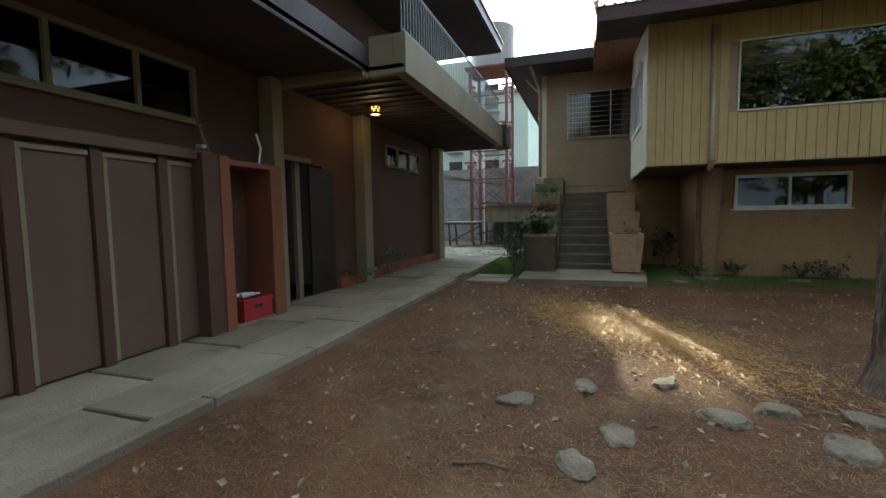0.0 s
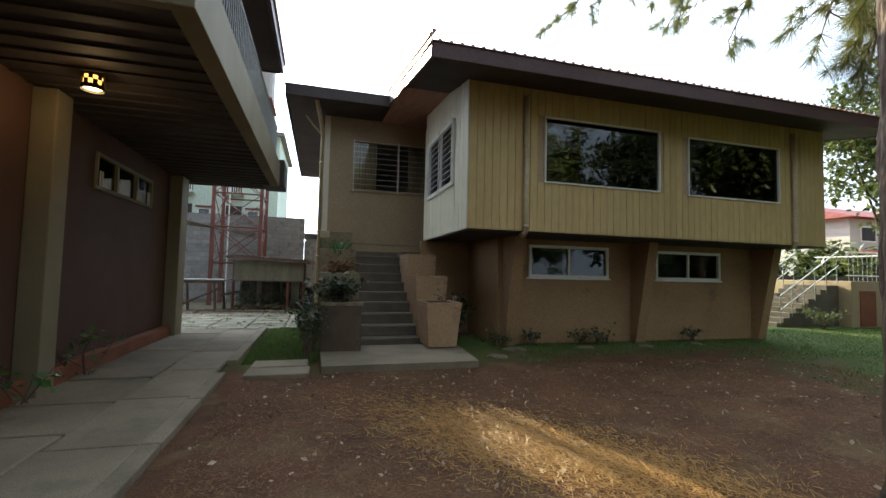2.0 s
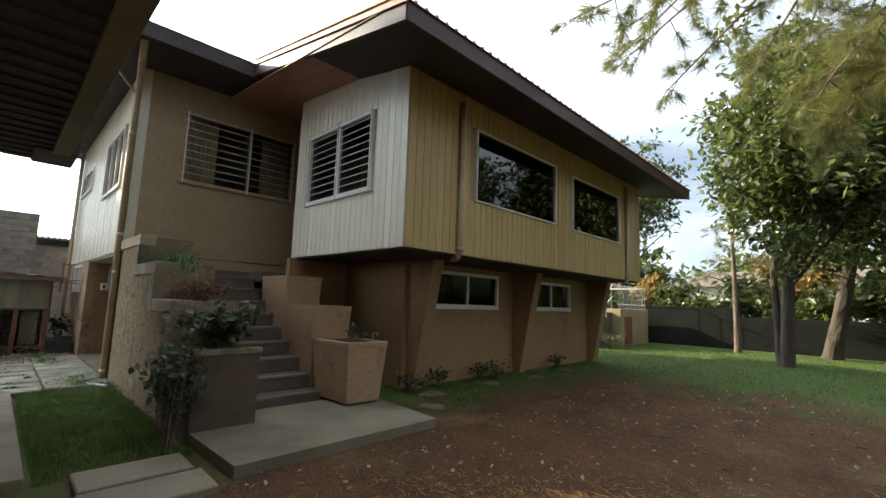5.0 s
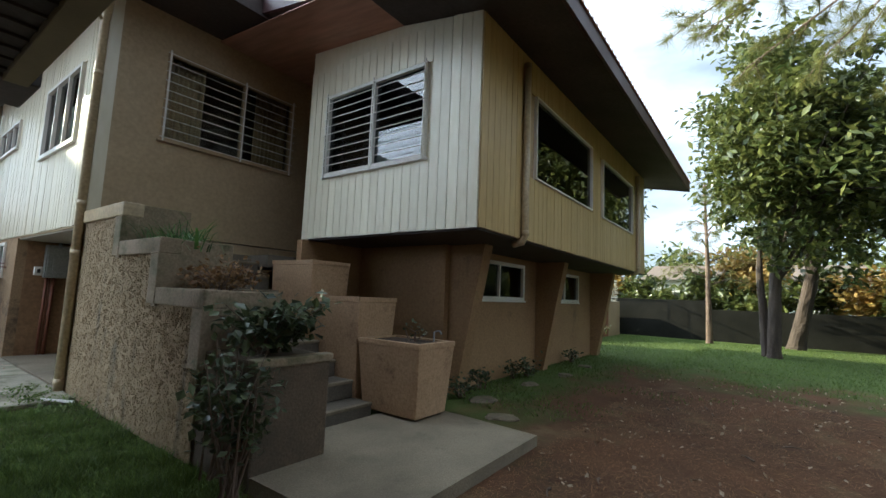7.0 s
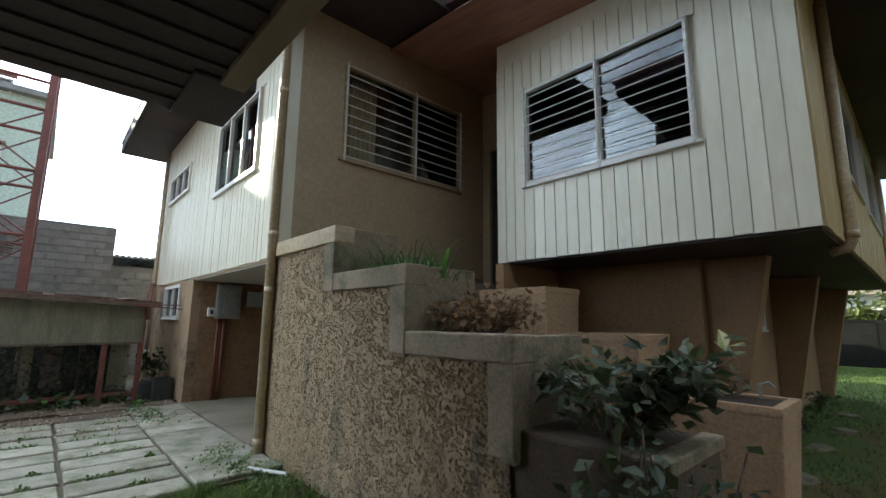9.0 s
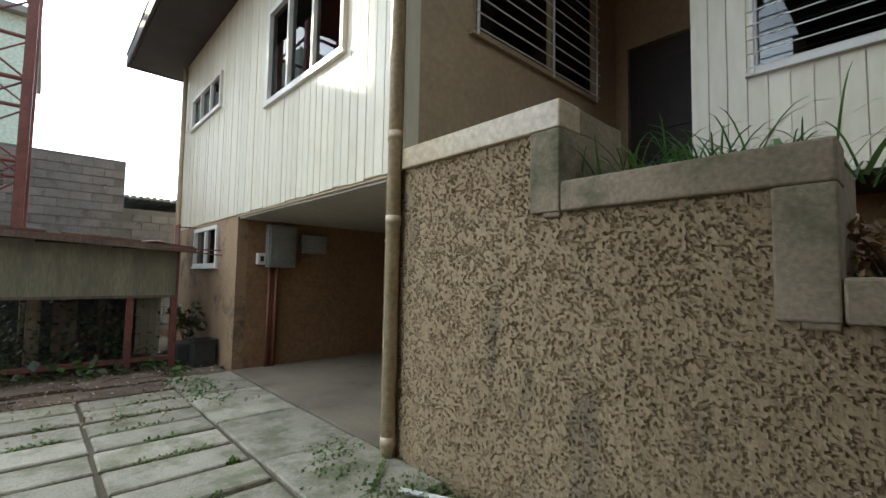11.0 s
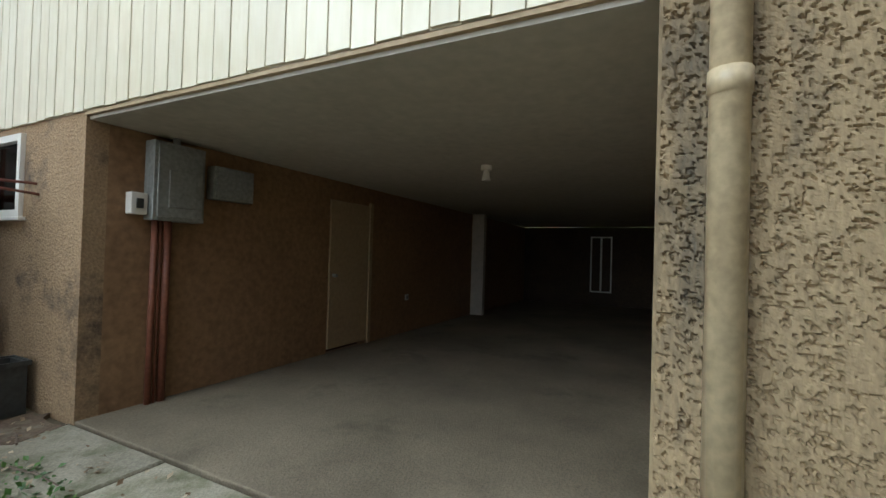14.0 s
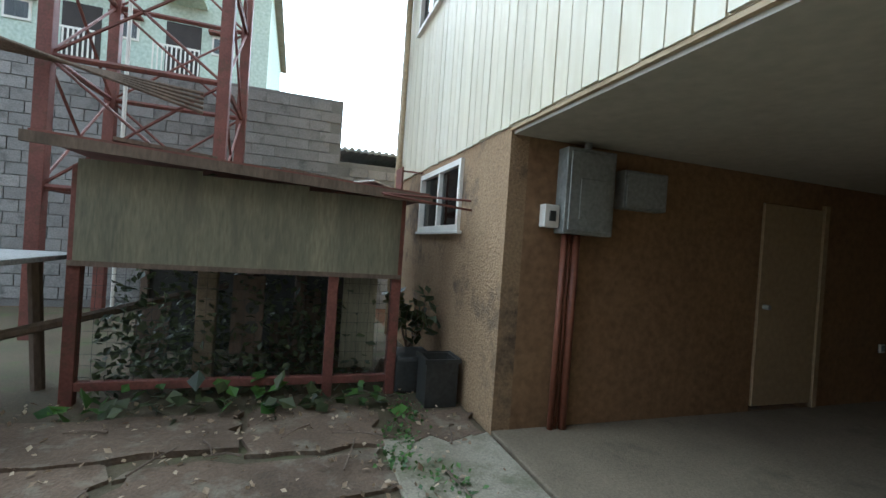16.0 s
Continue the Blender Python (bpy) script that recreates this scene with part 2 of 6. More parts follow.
M_ORANGE = mat("rust_orange_trim_paint", (0.24, 0.085, 0.04), (0.18, 0.065, 0.034), rough=0.7, big=1.5, fine=120, bump=0.08, fine_amount=0.2)
M_PANEL = mat("mauve_brown_door_panel", (0.135, 0.08, 0.055), (0.105, 0.064, 0.045), rough=0.7, big=1.2, fine=120, bump=0.08, fine_amount=0.2)
M_OLIVE = mat("olive_column_paint", (0.25, 0.21, 0.13), (0.2, 0.165, 0.10), rough=0.75, big=1.0, fine=120, bump=0.08, fine_amount=0.2)
M_WHITE = mat("white_window_paint", (0.78, 0.76, 0.70), (0.68, 0.65, 0.58), rough=0.4, big=3, fine=30, bump=0.02, fine_amount=0.1)
M_GRILLE = mat("white_grille_paint", (0.72, 0.70, 0.64), (0.6, 0.57, 0.5), rough=0.45, big=6, fine=40, bump=0.03)
M_DARK = mat("dark_wood_and_openings", (0.035, 0.025, 0.02), (0.025, 0.018, 0.015), rough=0.5, big=2, fine=30, bump=0.1)
# rooms behind the glass: their dimness is put into this one colour
M_ROOM = mat("room_shade_tone", (0.16, 0.14, 0.115), (0.13, 0.115, 0.095), rough=0.9, big=1, fine=10, bump=0)
M_PIPE = mat("painted_drain_pipe", (0.46, 0.37, 0.23), (0.38, 0.29, 0.17), rough=0.35, big=2, fine=25, bump=0.03, spec=0.5, stain=(0.25, 0.17, 0.09), stain_at=0.7)
M_GREYBOX = mat("grey_metal_box_paint", (0.27, 0.28, 0.26), (0.22, 0.225, 0.21), rough=0.45, big=3, fine=30, bump=0.03, spec=0.5)
M_CONDUIT = mat("red_brown_conduit", (0.20, 0.075, 0.045), (0.16, 0.06, 0.038), rough=0.45, big=4, fine=30, bump=0.03)
M_RUST = mat("rusty_red_steel", (0.20, 0.075, 0.055), (0.13, 0.05, 0.04), rough=0.6, big=3, fine=40, bump=0.1, stain=(0.1, 0.055, 0.035), stain_at=0.6)
M_ZINC = mat("weathered_shed_sheet", (0.25, 0.23, 0.15), (0.15, 0.145, 0.10), rough=0.55, big=1.3, fine=25, bump=0.1, stain=(0.14, 0.13, 0.09), stain_at=0.58, stretch=(2.2, 1, 0.35))
M_OLDWOOD = mat("weathered_grey_wood", (0.17, 0.125, 0.09), (0.10, 0.075, 0.055), rough=0.85, big=3, fine=40, bump=0.3, stretch=(1, 1, 0.3))
M_BLOCK = mat("grey_concrete_block", (0.30, 0.29, 0.275), (0.22, 0.215, 0.205), rough=0.95, big=2, fine=50, bump=0.4, rand=0.13, stain=(0.12, 0.12, 0.11), stain_at=0.62)
M_MORTAR = mat("grey_mortar", (0.24, 0.235, 0.22), None, rough=0.95, big=2, fine=50, bump=0.3)
M_FENCE = mat("black_moulded_perimeter_wall", (0.024, 0.023, 0.02), (0.014, 0.014, 0.012), rough=0.95, big=1.0, fine=30, bump=0.3, stain=(0.06, 0.055, 0.04), stain_at=0.7, spec=0.03)
M_BARK = mat("pine_bark", (0.20, 0.14, 0.105), (0.10, 0.068, 0.05), rough=0.95, big=6, fine=45, bump=0.9, stretch=(1, 1, 0.3), stain=(0.32, 0.27, 0.22), stain_at=0.62)
M_BARKDARK = mat("dark_tree_bark", (0.075, 0.055, 0.042), (0.04, 0.03, 0.024), rough=0.95, big=5, fine=40, bump=0.8, stretch=(1, 1, 0.3))
M_STONE = mat("lichen_grey_stone", (0.19, 0.15, 0.10), (0.11, 0.088, 0.06), rough=0.9, big=6, fine=60, bump=0.5, rand=0.15)
M_GREENWALL = mat("pale_green_render", (0.50, 0.58, 0.49), (0.45, 0.52, 0.45), rough=0.8, big=0.4, fine=10, bump=0.05)
M_REDROOF = mat("red_painted_roof", (0.33, 0.09, 0.07), (0.26, 0.07, 0.06), rough=0.6, big=0.6, fine=8, bump=0.05)
M_CRATE = mat("red_plastic_crate", (0.40, 0.03, 0.04), (0.32, 0.025, 0.035), rough=0.4, big=5, fine=30, bump=0.02, spec=0.5)
M_CLEAR = mat("pale_plastic", (0.6, 0.6, 0.58), (0.5, 0.5, 0.48), rough=0.3, big=5, fine=20, bump=0)
# real plastic parts, and also the dark backing and holes painted black
M_BLACKPL = mat("black_plastic_and_shade", (0.03, 0.032, 0.03), (0.045, 0.045, 0.04), rough=0.5, big=5, fine=30, bump=0.05)
M_SOIL = mat("dark_potting_soil", (0.05, 0.032, 0.02), (0.03, 0.02, 0.014), rough=1, big=4, fine=60, bump=0.6)
M_CURTAIN = mat("pale_curtain", (0.62, 0.60, 0.55), (0.55, 0.52, 0.47), rough=0.9, big=2, fine=40, bump=0.05)
M_NEEDLES = leaf_mat("dry_pine_needles", (0.13, 0.055, 0.024), (0.32, 0.18, 0.07), 0.6)
# brightened needles: the glow of the sun patch is put into the colour
M_SUNSTRAW = leaf_mat("sun_patch_pine_needles", (0.30, 0.15, 0.03), (0.60, 0.35, 0.085), 0.5)
M_LEAF = leaf_mat("broad_green_leaves", (0.03, 0.048, 0.012), (0.17, 0.185, 0.05), 0.34)
M_LEAFDARK = leaf_mat("dark_shrub_leaves", (0.026, 0.04, 0.016), (0.10, 0.12, 0.05), 0.36)
M_LEAFGOLD = leaf_mat("yellowed_leaves", (0.26, 0.15, 0.04), (0.36, 0.26, 0.06))
# pine green shifted towards gold: sunlight is put into the needle colour
M_PINE = leaf_mat("sunlit_pine_needles", (0.08, 0.10, 0.03), (0.28, 0.26, 0.08))
M_GRASS = leaf_mat("grass_blades", (0.06, 0.10, 0.02), (0.16, 0.215, 0.045))
M_STRAP = leaf_mat("strap_leaves", (0.035, 0.08, 0.02), (0.10, 0.20, 0.04), 0.35)
M_RUSSET = leaf_mat("russet_succulent_leaves", (0.14, 0.075, 0.03), (0.28, 0.16, 0.06))
M_LITTER = leaf_mat("dry_leaf_litter", (0.16, 0.10, 0.055), (0.50, 0.40, 0.28), 0.8)
M_GLASS = glass_mat("plain_window_glass", (0.4, 0.43, 0.43), 1.45)
M_GLASSC = glass_mat("clear_window_glass", (0.92, 0.94, 0.92), 1.45)
M_GLASSD = glass_mat("dim_window_glass", (0.35, 0.38, 0.38))
M_GLOW = bpy.data.materials.new("lit_lamp_inside")
M_GLOW.use_nodes = True
M_GLOW.node_tree.nodes["Principled BSDF"].inputs["Emission Color"].default_value = (1.0, 0.42, 0.06, 1)
M_GLOW.node_tree.nodes["Principled BSDF"].inputs["Emission Strength"].default_value = 1.4


# ---- building helpers ----
def mesh_object(name, bm, material, smooth=False):
    me = bpy.data.meshes.new(name)
    bm.to_mesh(me)
    bm.free()
    if smooth:
        me.polygons.foreach_set("use_smooth", [True] * len(me.polygons))
    me.materials.append(material)
    return new(name, me)


def part(name, bm, material, parent=None, label="", smooth=False):
    ob = mesh_object(name, bm, material, smooth)
    if parent:
        ob.parent = parent
    if label:
        ob["label"] = label
    return ob


def thing(name, label, category, group="", kind=""):
    """An empty that holds the parts of one thing."""
    return tagged(new(name), label, category, group, kind)


def raw(name, verts, faces, material, parent=None, smooth=False):
    me = bpy.data.meshes.new(name)
    me.from_pydata(verts, [], faces)
    if smooth:
        me.polygons.foreach_set("use_smooth", [True] * len(me.polygons))
    me.materials.append(material)
    ob = new(name, me)
    if parent:
        ob.parent = parent
    return ob


def add_box(bm, x0, x1, y0, y1, z0, z1, bevel=0.0, taper=0.0):
    """A box added to bm; taper draws its foot in by that much on every side."""
    vs = [bm.verts.new((x, y, z)) for z in (z0, z1) for x, y in ((x0, y0), (x1, y0), (x1, y1), (x0, y1))]
    if taper:
        cx, cy = (x0 + x1) / 2, (y0 + y1) / 2
        for v in vs[:4]:
            v.co.x += math.copysign(taper, cx - v.co.x)
            v.co.y += math.copysign(taper, cy - v.co.y)
    fs = [bm.faces.new([vs[i] for i in f]) for f in ((3, 2, 1, 0), (4, 5, 6, 7), (0, 1, 5, 4), (1, 2, 6, 5), (2, 3, 7, 6), (3, 0, 4, 7))]
    if bevel:
        bmesh.ops.bevel(bm, geom=list({e for f in fs for e in f.edges}), offset=bevel, segments=2, affect="EDGES", profile=0.5)
    return bm


def box(x0, x1, y0, y1, z0, z1, bevel=0.0, taper=0.0):
    return add_box(bmesh.new(), x0, x1, y0, y1, z0, z1, bevel, taper)


def add_tube(bm, path, r, n=10, r_end=None):
    """A round tube along the points of path, closed at both ends."""
    rings = []
    path = [Vector(p) for p in path]
    for i, p in enumerate(path):
        d = (path[min(i + 1, len(path) - 1)] - path[max(i - 1, 0)]).normalized()
        q = d.to_track_quat("Z", "Y") if i == 0 else (q @ Vector((0, 0, 1))).rotation_difference(d) @ q
        rad = r if r_end is None else r + (r_end - r) * i / (len(path) - 1)
        rings.append([bm.verts.new(p + q @ Vector((rad * math.cos(a), rad * math.sin(a), 0))) for a in (2 * math.pi * k / n for k in range(n))])
    for a, b in zip(rings, rings[1:]):
        for k in range(n):
            bm.faces.new((a[k], a[(k + 1) % n], b[(k + 1) % n], b[k]))
    bm.faces.new(rings[0][::-1])
    bm.faces.new(rings[-1])
    return bm


def tube(path, r, n=10, r_end=None):
    return add_tube(bmesh.new(), path, r, n, r_end)


def prism(points, axis, lo, hi):
    """A flat outline drawn out along an axis: points are (y, z) for axis x, (x, z) for y, (x, y) for z."""
    bm = bmesh.new()
    put = {"x": lambda a, b, c: (c, a, b), "y": lambda a, b, c: (a, c, b), "z": lambda a, b, c: (a, b, c)}[axis]
    lower = [bm.verts.new(put(a, b, lo)) for a, b in points]
    upper = [bm.verts.new(put(a, b, hi)) for a, b in points]
    n = len(points)
    bm.faces.new(lower[::-1])
    bm.faces.new(upper)
    for i in range(n):
        bm.faces.new((lower[i], lower[(i + 1) % n], upper[(i + 1) % n], upper[i]))
    bmesh.ops.recalc_face_normals(bm, faces=bm.faces[:])
    return bm


def wall(name, axis, c0, c1, a0, a1, z0, z1, material, holes=(), label=""):
    """A wall across axis ('x': it stands between x = c0 and c1 and runs along y) with openings (a0, a1, z0, z1) through it."""
    aa = sorted({a0, a1, *(h[0] for h in holes), *(h[1] for h in holes)})
    zz = sorted({z0, z1, *(h[2] for h in holes), *(h[3] for h in holes)})
    bm = bmesh.new()
    for p, q in zip(aa, aa[1:]):
        for r, s in zip(zz, zz[1:]):
            ma, mz = (p + q) / 2, (r + s) / 2
            if any(h[0] < ma < h[1] and h[2] < mz < h[3] for h in holes):
                continue
            if axis == "x":
                add_box(bm, c0, c1, p, q, r, s)
            else:
                add_box(bm, p, q, c0, c1, r, s)
    bmesh.ops.remove_doubles(bm, verts=bm.verts[:], dist=0.0005)
    seen = {}
    for f in bm.faces:
        seen.setdefault(tuple(sorted(v.index for v in f.verts)), []).append(f)
    bm.verts.index_update()
    seen = {}
    for f in bm.faces:
        seen.setdefault(tuple(sorted(v.index for v in f.verts)), []).append(f)
    bmesh.ops.delete(bm, geom=[f for fs in seen.values() if len(fs) > 1 for f in fs], context="FACES_ONLY")
    return tagged(mesh_object(name, bm, material), label, "wall", kind="structure")


def boards(parent, axis, face, out, a0, a1, z0, z1, width, holes=(), material=None, jitter=0.006):
    """Vertical siding boards as pieces on a wall's face, broken by its windows; out is the side on which they stand proud."""
    rnd = random.Random(int(a0 * 100 + z0 * 10))
    n = max(1, round((a1 - a0) / width))
    w = (a1 - a0) / n
    for i in range(n):
        p, q = a0 + i * w + 0.005, a0 + (i + 1) * w - 0.005
        spans = [(z0 + rnd.uniform(-jitter, jitter), z1)]
        for h in holes:
            if q > h[0] - 0.02 and p < h[1] + 0.02:
                spans = [s for lo, hi in spans for s in ((lo, min(hi, h[2])), (max(lo, h[3]), hi)) if s[1] - s[0] > 0.03]
        for lo, hi in spans:
            d = 0.018 + rnd.uniform(0, 0.004)
            lo_c, hi_c = sorted((face, face + out * d))
            bm = box(lo_c, hi_c, p, q, lo, hi) if axis == "x" else box(p, q, lo_c, hi_c, lo, hi)
            part("board", bm, material or M_CREAM, parent)


def window(name, axis, c, out, a0, a1, z0, z1, label, mullions=(), glass=None, frame_w=0.05, material=None, sill=True, grille=0, curtain=False):
    """A window set in an opening: frame, mullions, panes, sill, and a grille of level bars where it has one."""
    material = material or M_WHITE
    win = thing(name, label, "window", kind="structure")

    def bx(p, q, d0, d1, r, s, bev=0.0):
        lo, hi = sorted((c + out * d0, c + out * d1))
        return box(lo, hi, p, q, r, s, bev) if axis == "x" else box(p, q, lo, hi, r, s, bev)
    bm = bx(a0, a1, -0.05, 0.035, z0, z0 + frame_w)
    for args in ((a0, a1, z1 - frame_w, z1), (a0, a0 + frame_w, z0 + frame_w, z1 - frame_w), (a1 - frame_w, a1, z0 + frame_w, z1 - frame_w)):
        lo, hi = sorted((c - out * 0.05, c + out * 0.035))
        add_box(bm, *((lo, hi, args[0], args[1]) if axis == "x" else (args[0], args[1], lo, hi)), args[2], args[3])
    part("window_frame", bm, material, win)
    cuts = [a0 + frame_w, *mullions, a1 - frame_w]
    for m in mullions:
        part("mullion", bx(m - 0.025, m + 0.025, -0.04, 0.025, z0 + frame_w, z1 - frame_w), material, win)
    for i, (p, q) in enumerate(zip(cuts, cuts[1:])):
        pane = part("pane", bx(p, q, -0.024 - 0.006 * (i % 2), -0.02 - 0.006 * (i % 2), z0 + frame_w, z1 - frame_w), glass or M_GLASS, win)
        pane.visible_shadow = False
    if sill:
        part("window_sill", bx(a0 - 0.05, a1 + 0.05, -0.02, 0.05, z0 - 0.035, z0 - 0.002, 0.006), material, win)
    if grille:
        bars = [a0 + 0.02, *mullions, a1 - 0.02] if mullions else [a0 + 0.02, (a0 + a1) / 2, a1 - 0.02]
        for b in bars:
            part("upright_bar", bx(b - 0.012, b + 0.012, 0.05, 0.068, z0 - 0.03, z1 + 0.03), M_GRILLE, win)
        for i in range(grille):
            z = z0 + 0.03 + (z1 - z0 - 0.06) * i / (grille - 1)
            p = [(c + out * 0.075, a0 - 0.03, z), (c + out * 0.075, a1 + 0.03, z)] if axis == "x" else [(a0 - 0.03, c + out * 0.075, z), (a1 + 0.03, c + out * 0.075, z)]
            part("grille_bar", tube(p, 0.0065, 6), M_GRILLE, win)
    return win

# ---- ground ----
G = -0.06
gx = [-400, -120, -40] + [-20 + i * 0.5 for i in range(101)] + [60, 140, 400]
gy = [-400, -120, -40] + [-15 + i * 0.5 for i in range(101)] + [60, 140, 400]
gv = []
for y in gy:
    for x in gx:
        inside = -2.7 < x < 19 and -8 < y < 9
        gv.append((x, y, G - 0.02 + (0.05 * noise.noise((x * 0.35, y * 0.35, 0)) + 0.025 * noise.noise((x * 1.3, y * 1.3, 3)) if inside else -0.01)))
nx = len(gx)
gf = [(j * nx + i, j * nx + i + 1, (j + 1) * nx + i + 1, (j + 1) * nx + i) for j in range(len(gy) - 1) for i in range(nx - 1)]
tagged(raw("ground", gv, gf, M_GROUND, smooth=True), "red-brown earth under pine needles, grassy towards the lawn", "ground", kind="structure")


def ground_z(x, y):
    return G - 0.02 + (0.05 * noise.noise((x * 0.35, y * 0.35, 0)) + 0.025 * noise.noise((x * 1.3, y * 1.3, 3)) if -2.7 < x < 19 and -8 < y < 9 else -0.01)


# ---- main house ----
UP = 2.38          # underside of the upper floor
X_W, X_E = -1.65, 10.55
Y_S, Y_R, Y_C, Y_N = 9.94, 14.93, 19.13, 22.9
X_B = 1.03         # west face of the front wing
FAR_TOP = 6.15


def roof_z(y):
    return 5.36 + 0.2 * (min(y, 16.4) - 8.87) - 0.2 * max(0, y - 16.4)


W1, W2 = (2.66, 5.5, 3.39, 4.76), (6.27, 9.02, 3.37, 4.72)
BW = (10.83, 13.02, 3.42, 4.84)
DW = (-0.84, 1.56, 3.86, 5.35)
UW1, UW2 = (15.97, 18.07, 3.76, 5.1), (20.25, 22.2, 4.38, 5.02)
wall_s = wall("wall_front", "y", Y_S, Y_S + 0.14, X_B, X_E, UP, 5.5, M_TAN, (W1, W2), "tan front wall of vertical boards")
wall_b = wall("wall_wing_west", "x", X_B, X_B + 0.14, Y_S + 0.14, 13.55, UP, 5.9, M_CREAM, (BW,), "cream side wall of vertical boards with a barred window")
wall_d = wall("wall_recess", "y", Y_R, Y_R + 0.14, X_W + 0.14, 2.35, 2.3, 6.3, M_TAN, (DW,), "tan plain wall in the recess above the stairs")
wall_p = wall("wall_porch", "x", 2.2, 2.34, 13.55, Y_R, 2.05, 6.3, M_TAN, ((13.75, 14.75, 2.06, 4.75),), "tan porch wall with a dark doorway")
wall_pn = wall("wall_porch_return", "y", 13.41, 13.55, X_B + 0.14, 2.34, UP, 6.2, M_TAN, (), "tan return wall beside the porch")
wall_w = wall("wall_west", "x", X_W, X_W + 0.14, Y_R, Y_N, UP - 0.04, FAR_TOP + 0.1, M_CREAM, (UW1, UW2), "cream west wall of glossy vertical boards")
wall_n = wall("wall_north", "y", Y_N - 0.14, Y_N, X_W + 0.14, X_E, G, FAR_TOP + 0.1, M_TAN, (), "tan rear wall")
wall_e = wall("wall_east", "x", X_E - 0.14, X_E, Y_S + 0.14, Y_N - 0.14, UP, 5.6, M_TAN, (), "tan east wall")
# floor slab over the carport and under the front wing
tagged(mesh_object("ceiling_carport", box(X_W + 0.02, X_E - 0.3, Y_R + 0.13, Y_C - 0.005, UP - 0.1, UP - 0.045), M_CEIL), "pale boarded carport ceiling", "ceiling", kind="structure")
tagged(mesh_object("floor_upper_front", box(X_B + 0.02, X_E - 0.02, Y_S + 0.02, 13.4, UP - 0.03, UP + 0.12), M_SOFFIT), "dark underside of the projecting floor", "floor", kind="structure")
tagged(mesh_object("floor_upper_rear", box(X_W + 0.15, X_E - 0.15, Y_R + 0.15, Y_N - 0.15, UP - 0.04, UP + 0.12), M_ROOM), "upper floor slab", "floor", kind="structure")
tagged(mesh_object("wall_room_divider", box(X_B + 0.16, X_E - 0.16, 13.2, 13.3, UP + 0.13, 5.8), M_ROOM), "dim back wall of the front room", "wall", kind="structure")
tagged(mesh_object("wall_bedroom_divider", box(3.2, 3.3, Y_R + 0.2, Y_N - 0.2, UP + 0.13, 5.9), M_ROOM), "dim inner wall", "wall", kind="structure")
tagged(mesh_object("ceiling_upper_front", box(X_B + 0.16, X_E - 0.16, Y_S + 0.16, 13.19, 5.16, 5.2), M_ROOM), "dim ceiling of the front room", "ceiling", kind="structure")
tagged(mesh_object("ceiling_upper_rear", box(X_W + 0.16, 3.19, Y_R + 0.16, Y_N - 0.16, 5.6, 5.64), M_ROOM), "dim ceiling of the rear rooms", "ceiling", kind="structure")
# lower walls
LW1, LW2 = (3.03, 5.2, 1.45, 2.22), (6.6, 8.7, 1.45, 2.2)
wall_l = wall("wall_lower_front", "y", 11.31, 11.45, 2.4, 10.1, G - 0.1, UP - 0.03, M_OCHRE, (LW1, LW2), "ochre rendered basement wall with low windows")
wall("wall_lower_west", "x", 2.26, 2.4, 11.31, 13.5, G - 0.1, UP - 0.03, M_OCHRE, (), "ochre rendered basement wall in deep shade")
wall("wall_lower_recess", "y", 13.36, 13.5, 0.9, 2.26, G - 0.1, UP - 0.03, M_OCHRE, (), "stained ochre wall under the porch")
wall("wall_lower_east", "x", 9.96, 10.1, 11.45, 15.0, G - 0.1, UP - 0.03, M_OCHRE, (), "ochre basement side wall")
LWN = (20.12, 21.6, 1.54, 2.26)
wall("wall_lower_north_west", "x", X_W, X_W + 0.16, Y_C, Y_N - 0.14, G - 0.1, UP - 0.045, M_ROUGHOCHRE, (LWN,), "ochre rough-rendered wall beside the carport")
wall("wall_carport_north", "y", Y_C, Y_C + 0.15, X_W + 0.16, 10.3, G - 0.1, UP - 0.1, M_BROWNWALL, ((1.12, 1.98, G, 2.02),), "brown painted carport wall with a closed door")
wall("wall_carport_south", "y", Y_R - 0.0, Y_R + 0.24, X_W + 0.02, 9.96, G - 0.1, UP - 0.1, M_TAN, (), "tan carport wall")
wall("wall_carport_back", "x", 10.3, 10.44, Y_R, Y_C + 0.15, G - 0.1, UP - 0.1, M_BACKWALL, (), "carport back wall, darkened for the shade of the deep end")
tagged(mesh_object("floor_carport", box(X_W, 10.3, Y_R + 0.12, Y_C, G - 0.1, G + 0.03, 0.01), M_CONC), "grey worn carport floor slab", "floor", kind="structure")
tagged(mesh_object("trim_carport", box(X_W - 0.01, X_W + 0.1, Y_R + 0.13, Y_C, UP - 0.075, UP - 0.05), M_TAN), "thin tan batten over the carport opening", "trim", kind="structure")
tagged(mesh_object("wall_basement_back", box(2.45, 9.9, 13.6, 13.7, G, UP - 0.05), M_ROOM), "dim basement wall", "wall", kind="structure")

for i, x in enumerate((2.5, 5.98, 9.9)):
    tagged(mesh_object("pier", prism([(11.3, G - 0.1), (11.12, G - 0.1), (10.62, UP - 0.035), (11.3, UP - 0.035)], "x", x - 0.13, x + 0.13), M_OCHRE), "ochre tapering fin that carries the projecting floor", "pier", "fins under the front wing", "structure")

boards(wall_s, "y", Y_S, -1, X_B, X_E, UP, 5.3, 0.165, (W1, W2), M_TANBOARD)
boards(wall_b, "x", X_B, -1, Y_S, 13.55, UP, 5.4, 0.165, (BW,))
boards(wall_w, "x", X_W, -1, Y_R, Y_N, UP - 0.04, FAR_TOP, 0.15, (UW1, UW2), jitter=0.009)

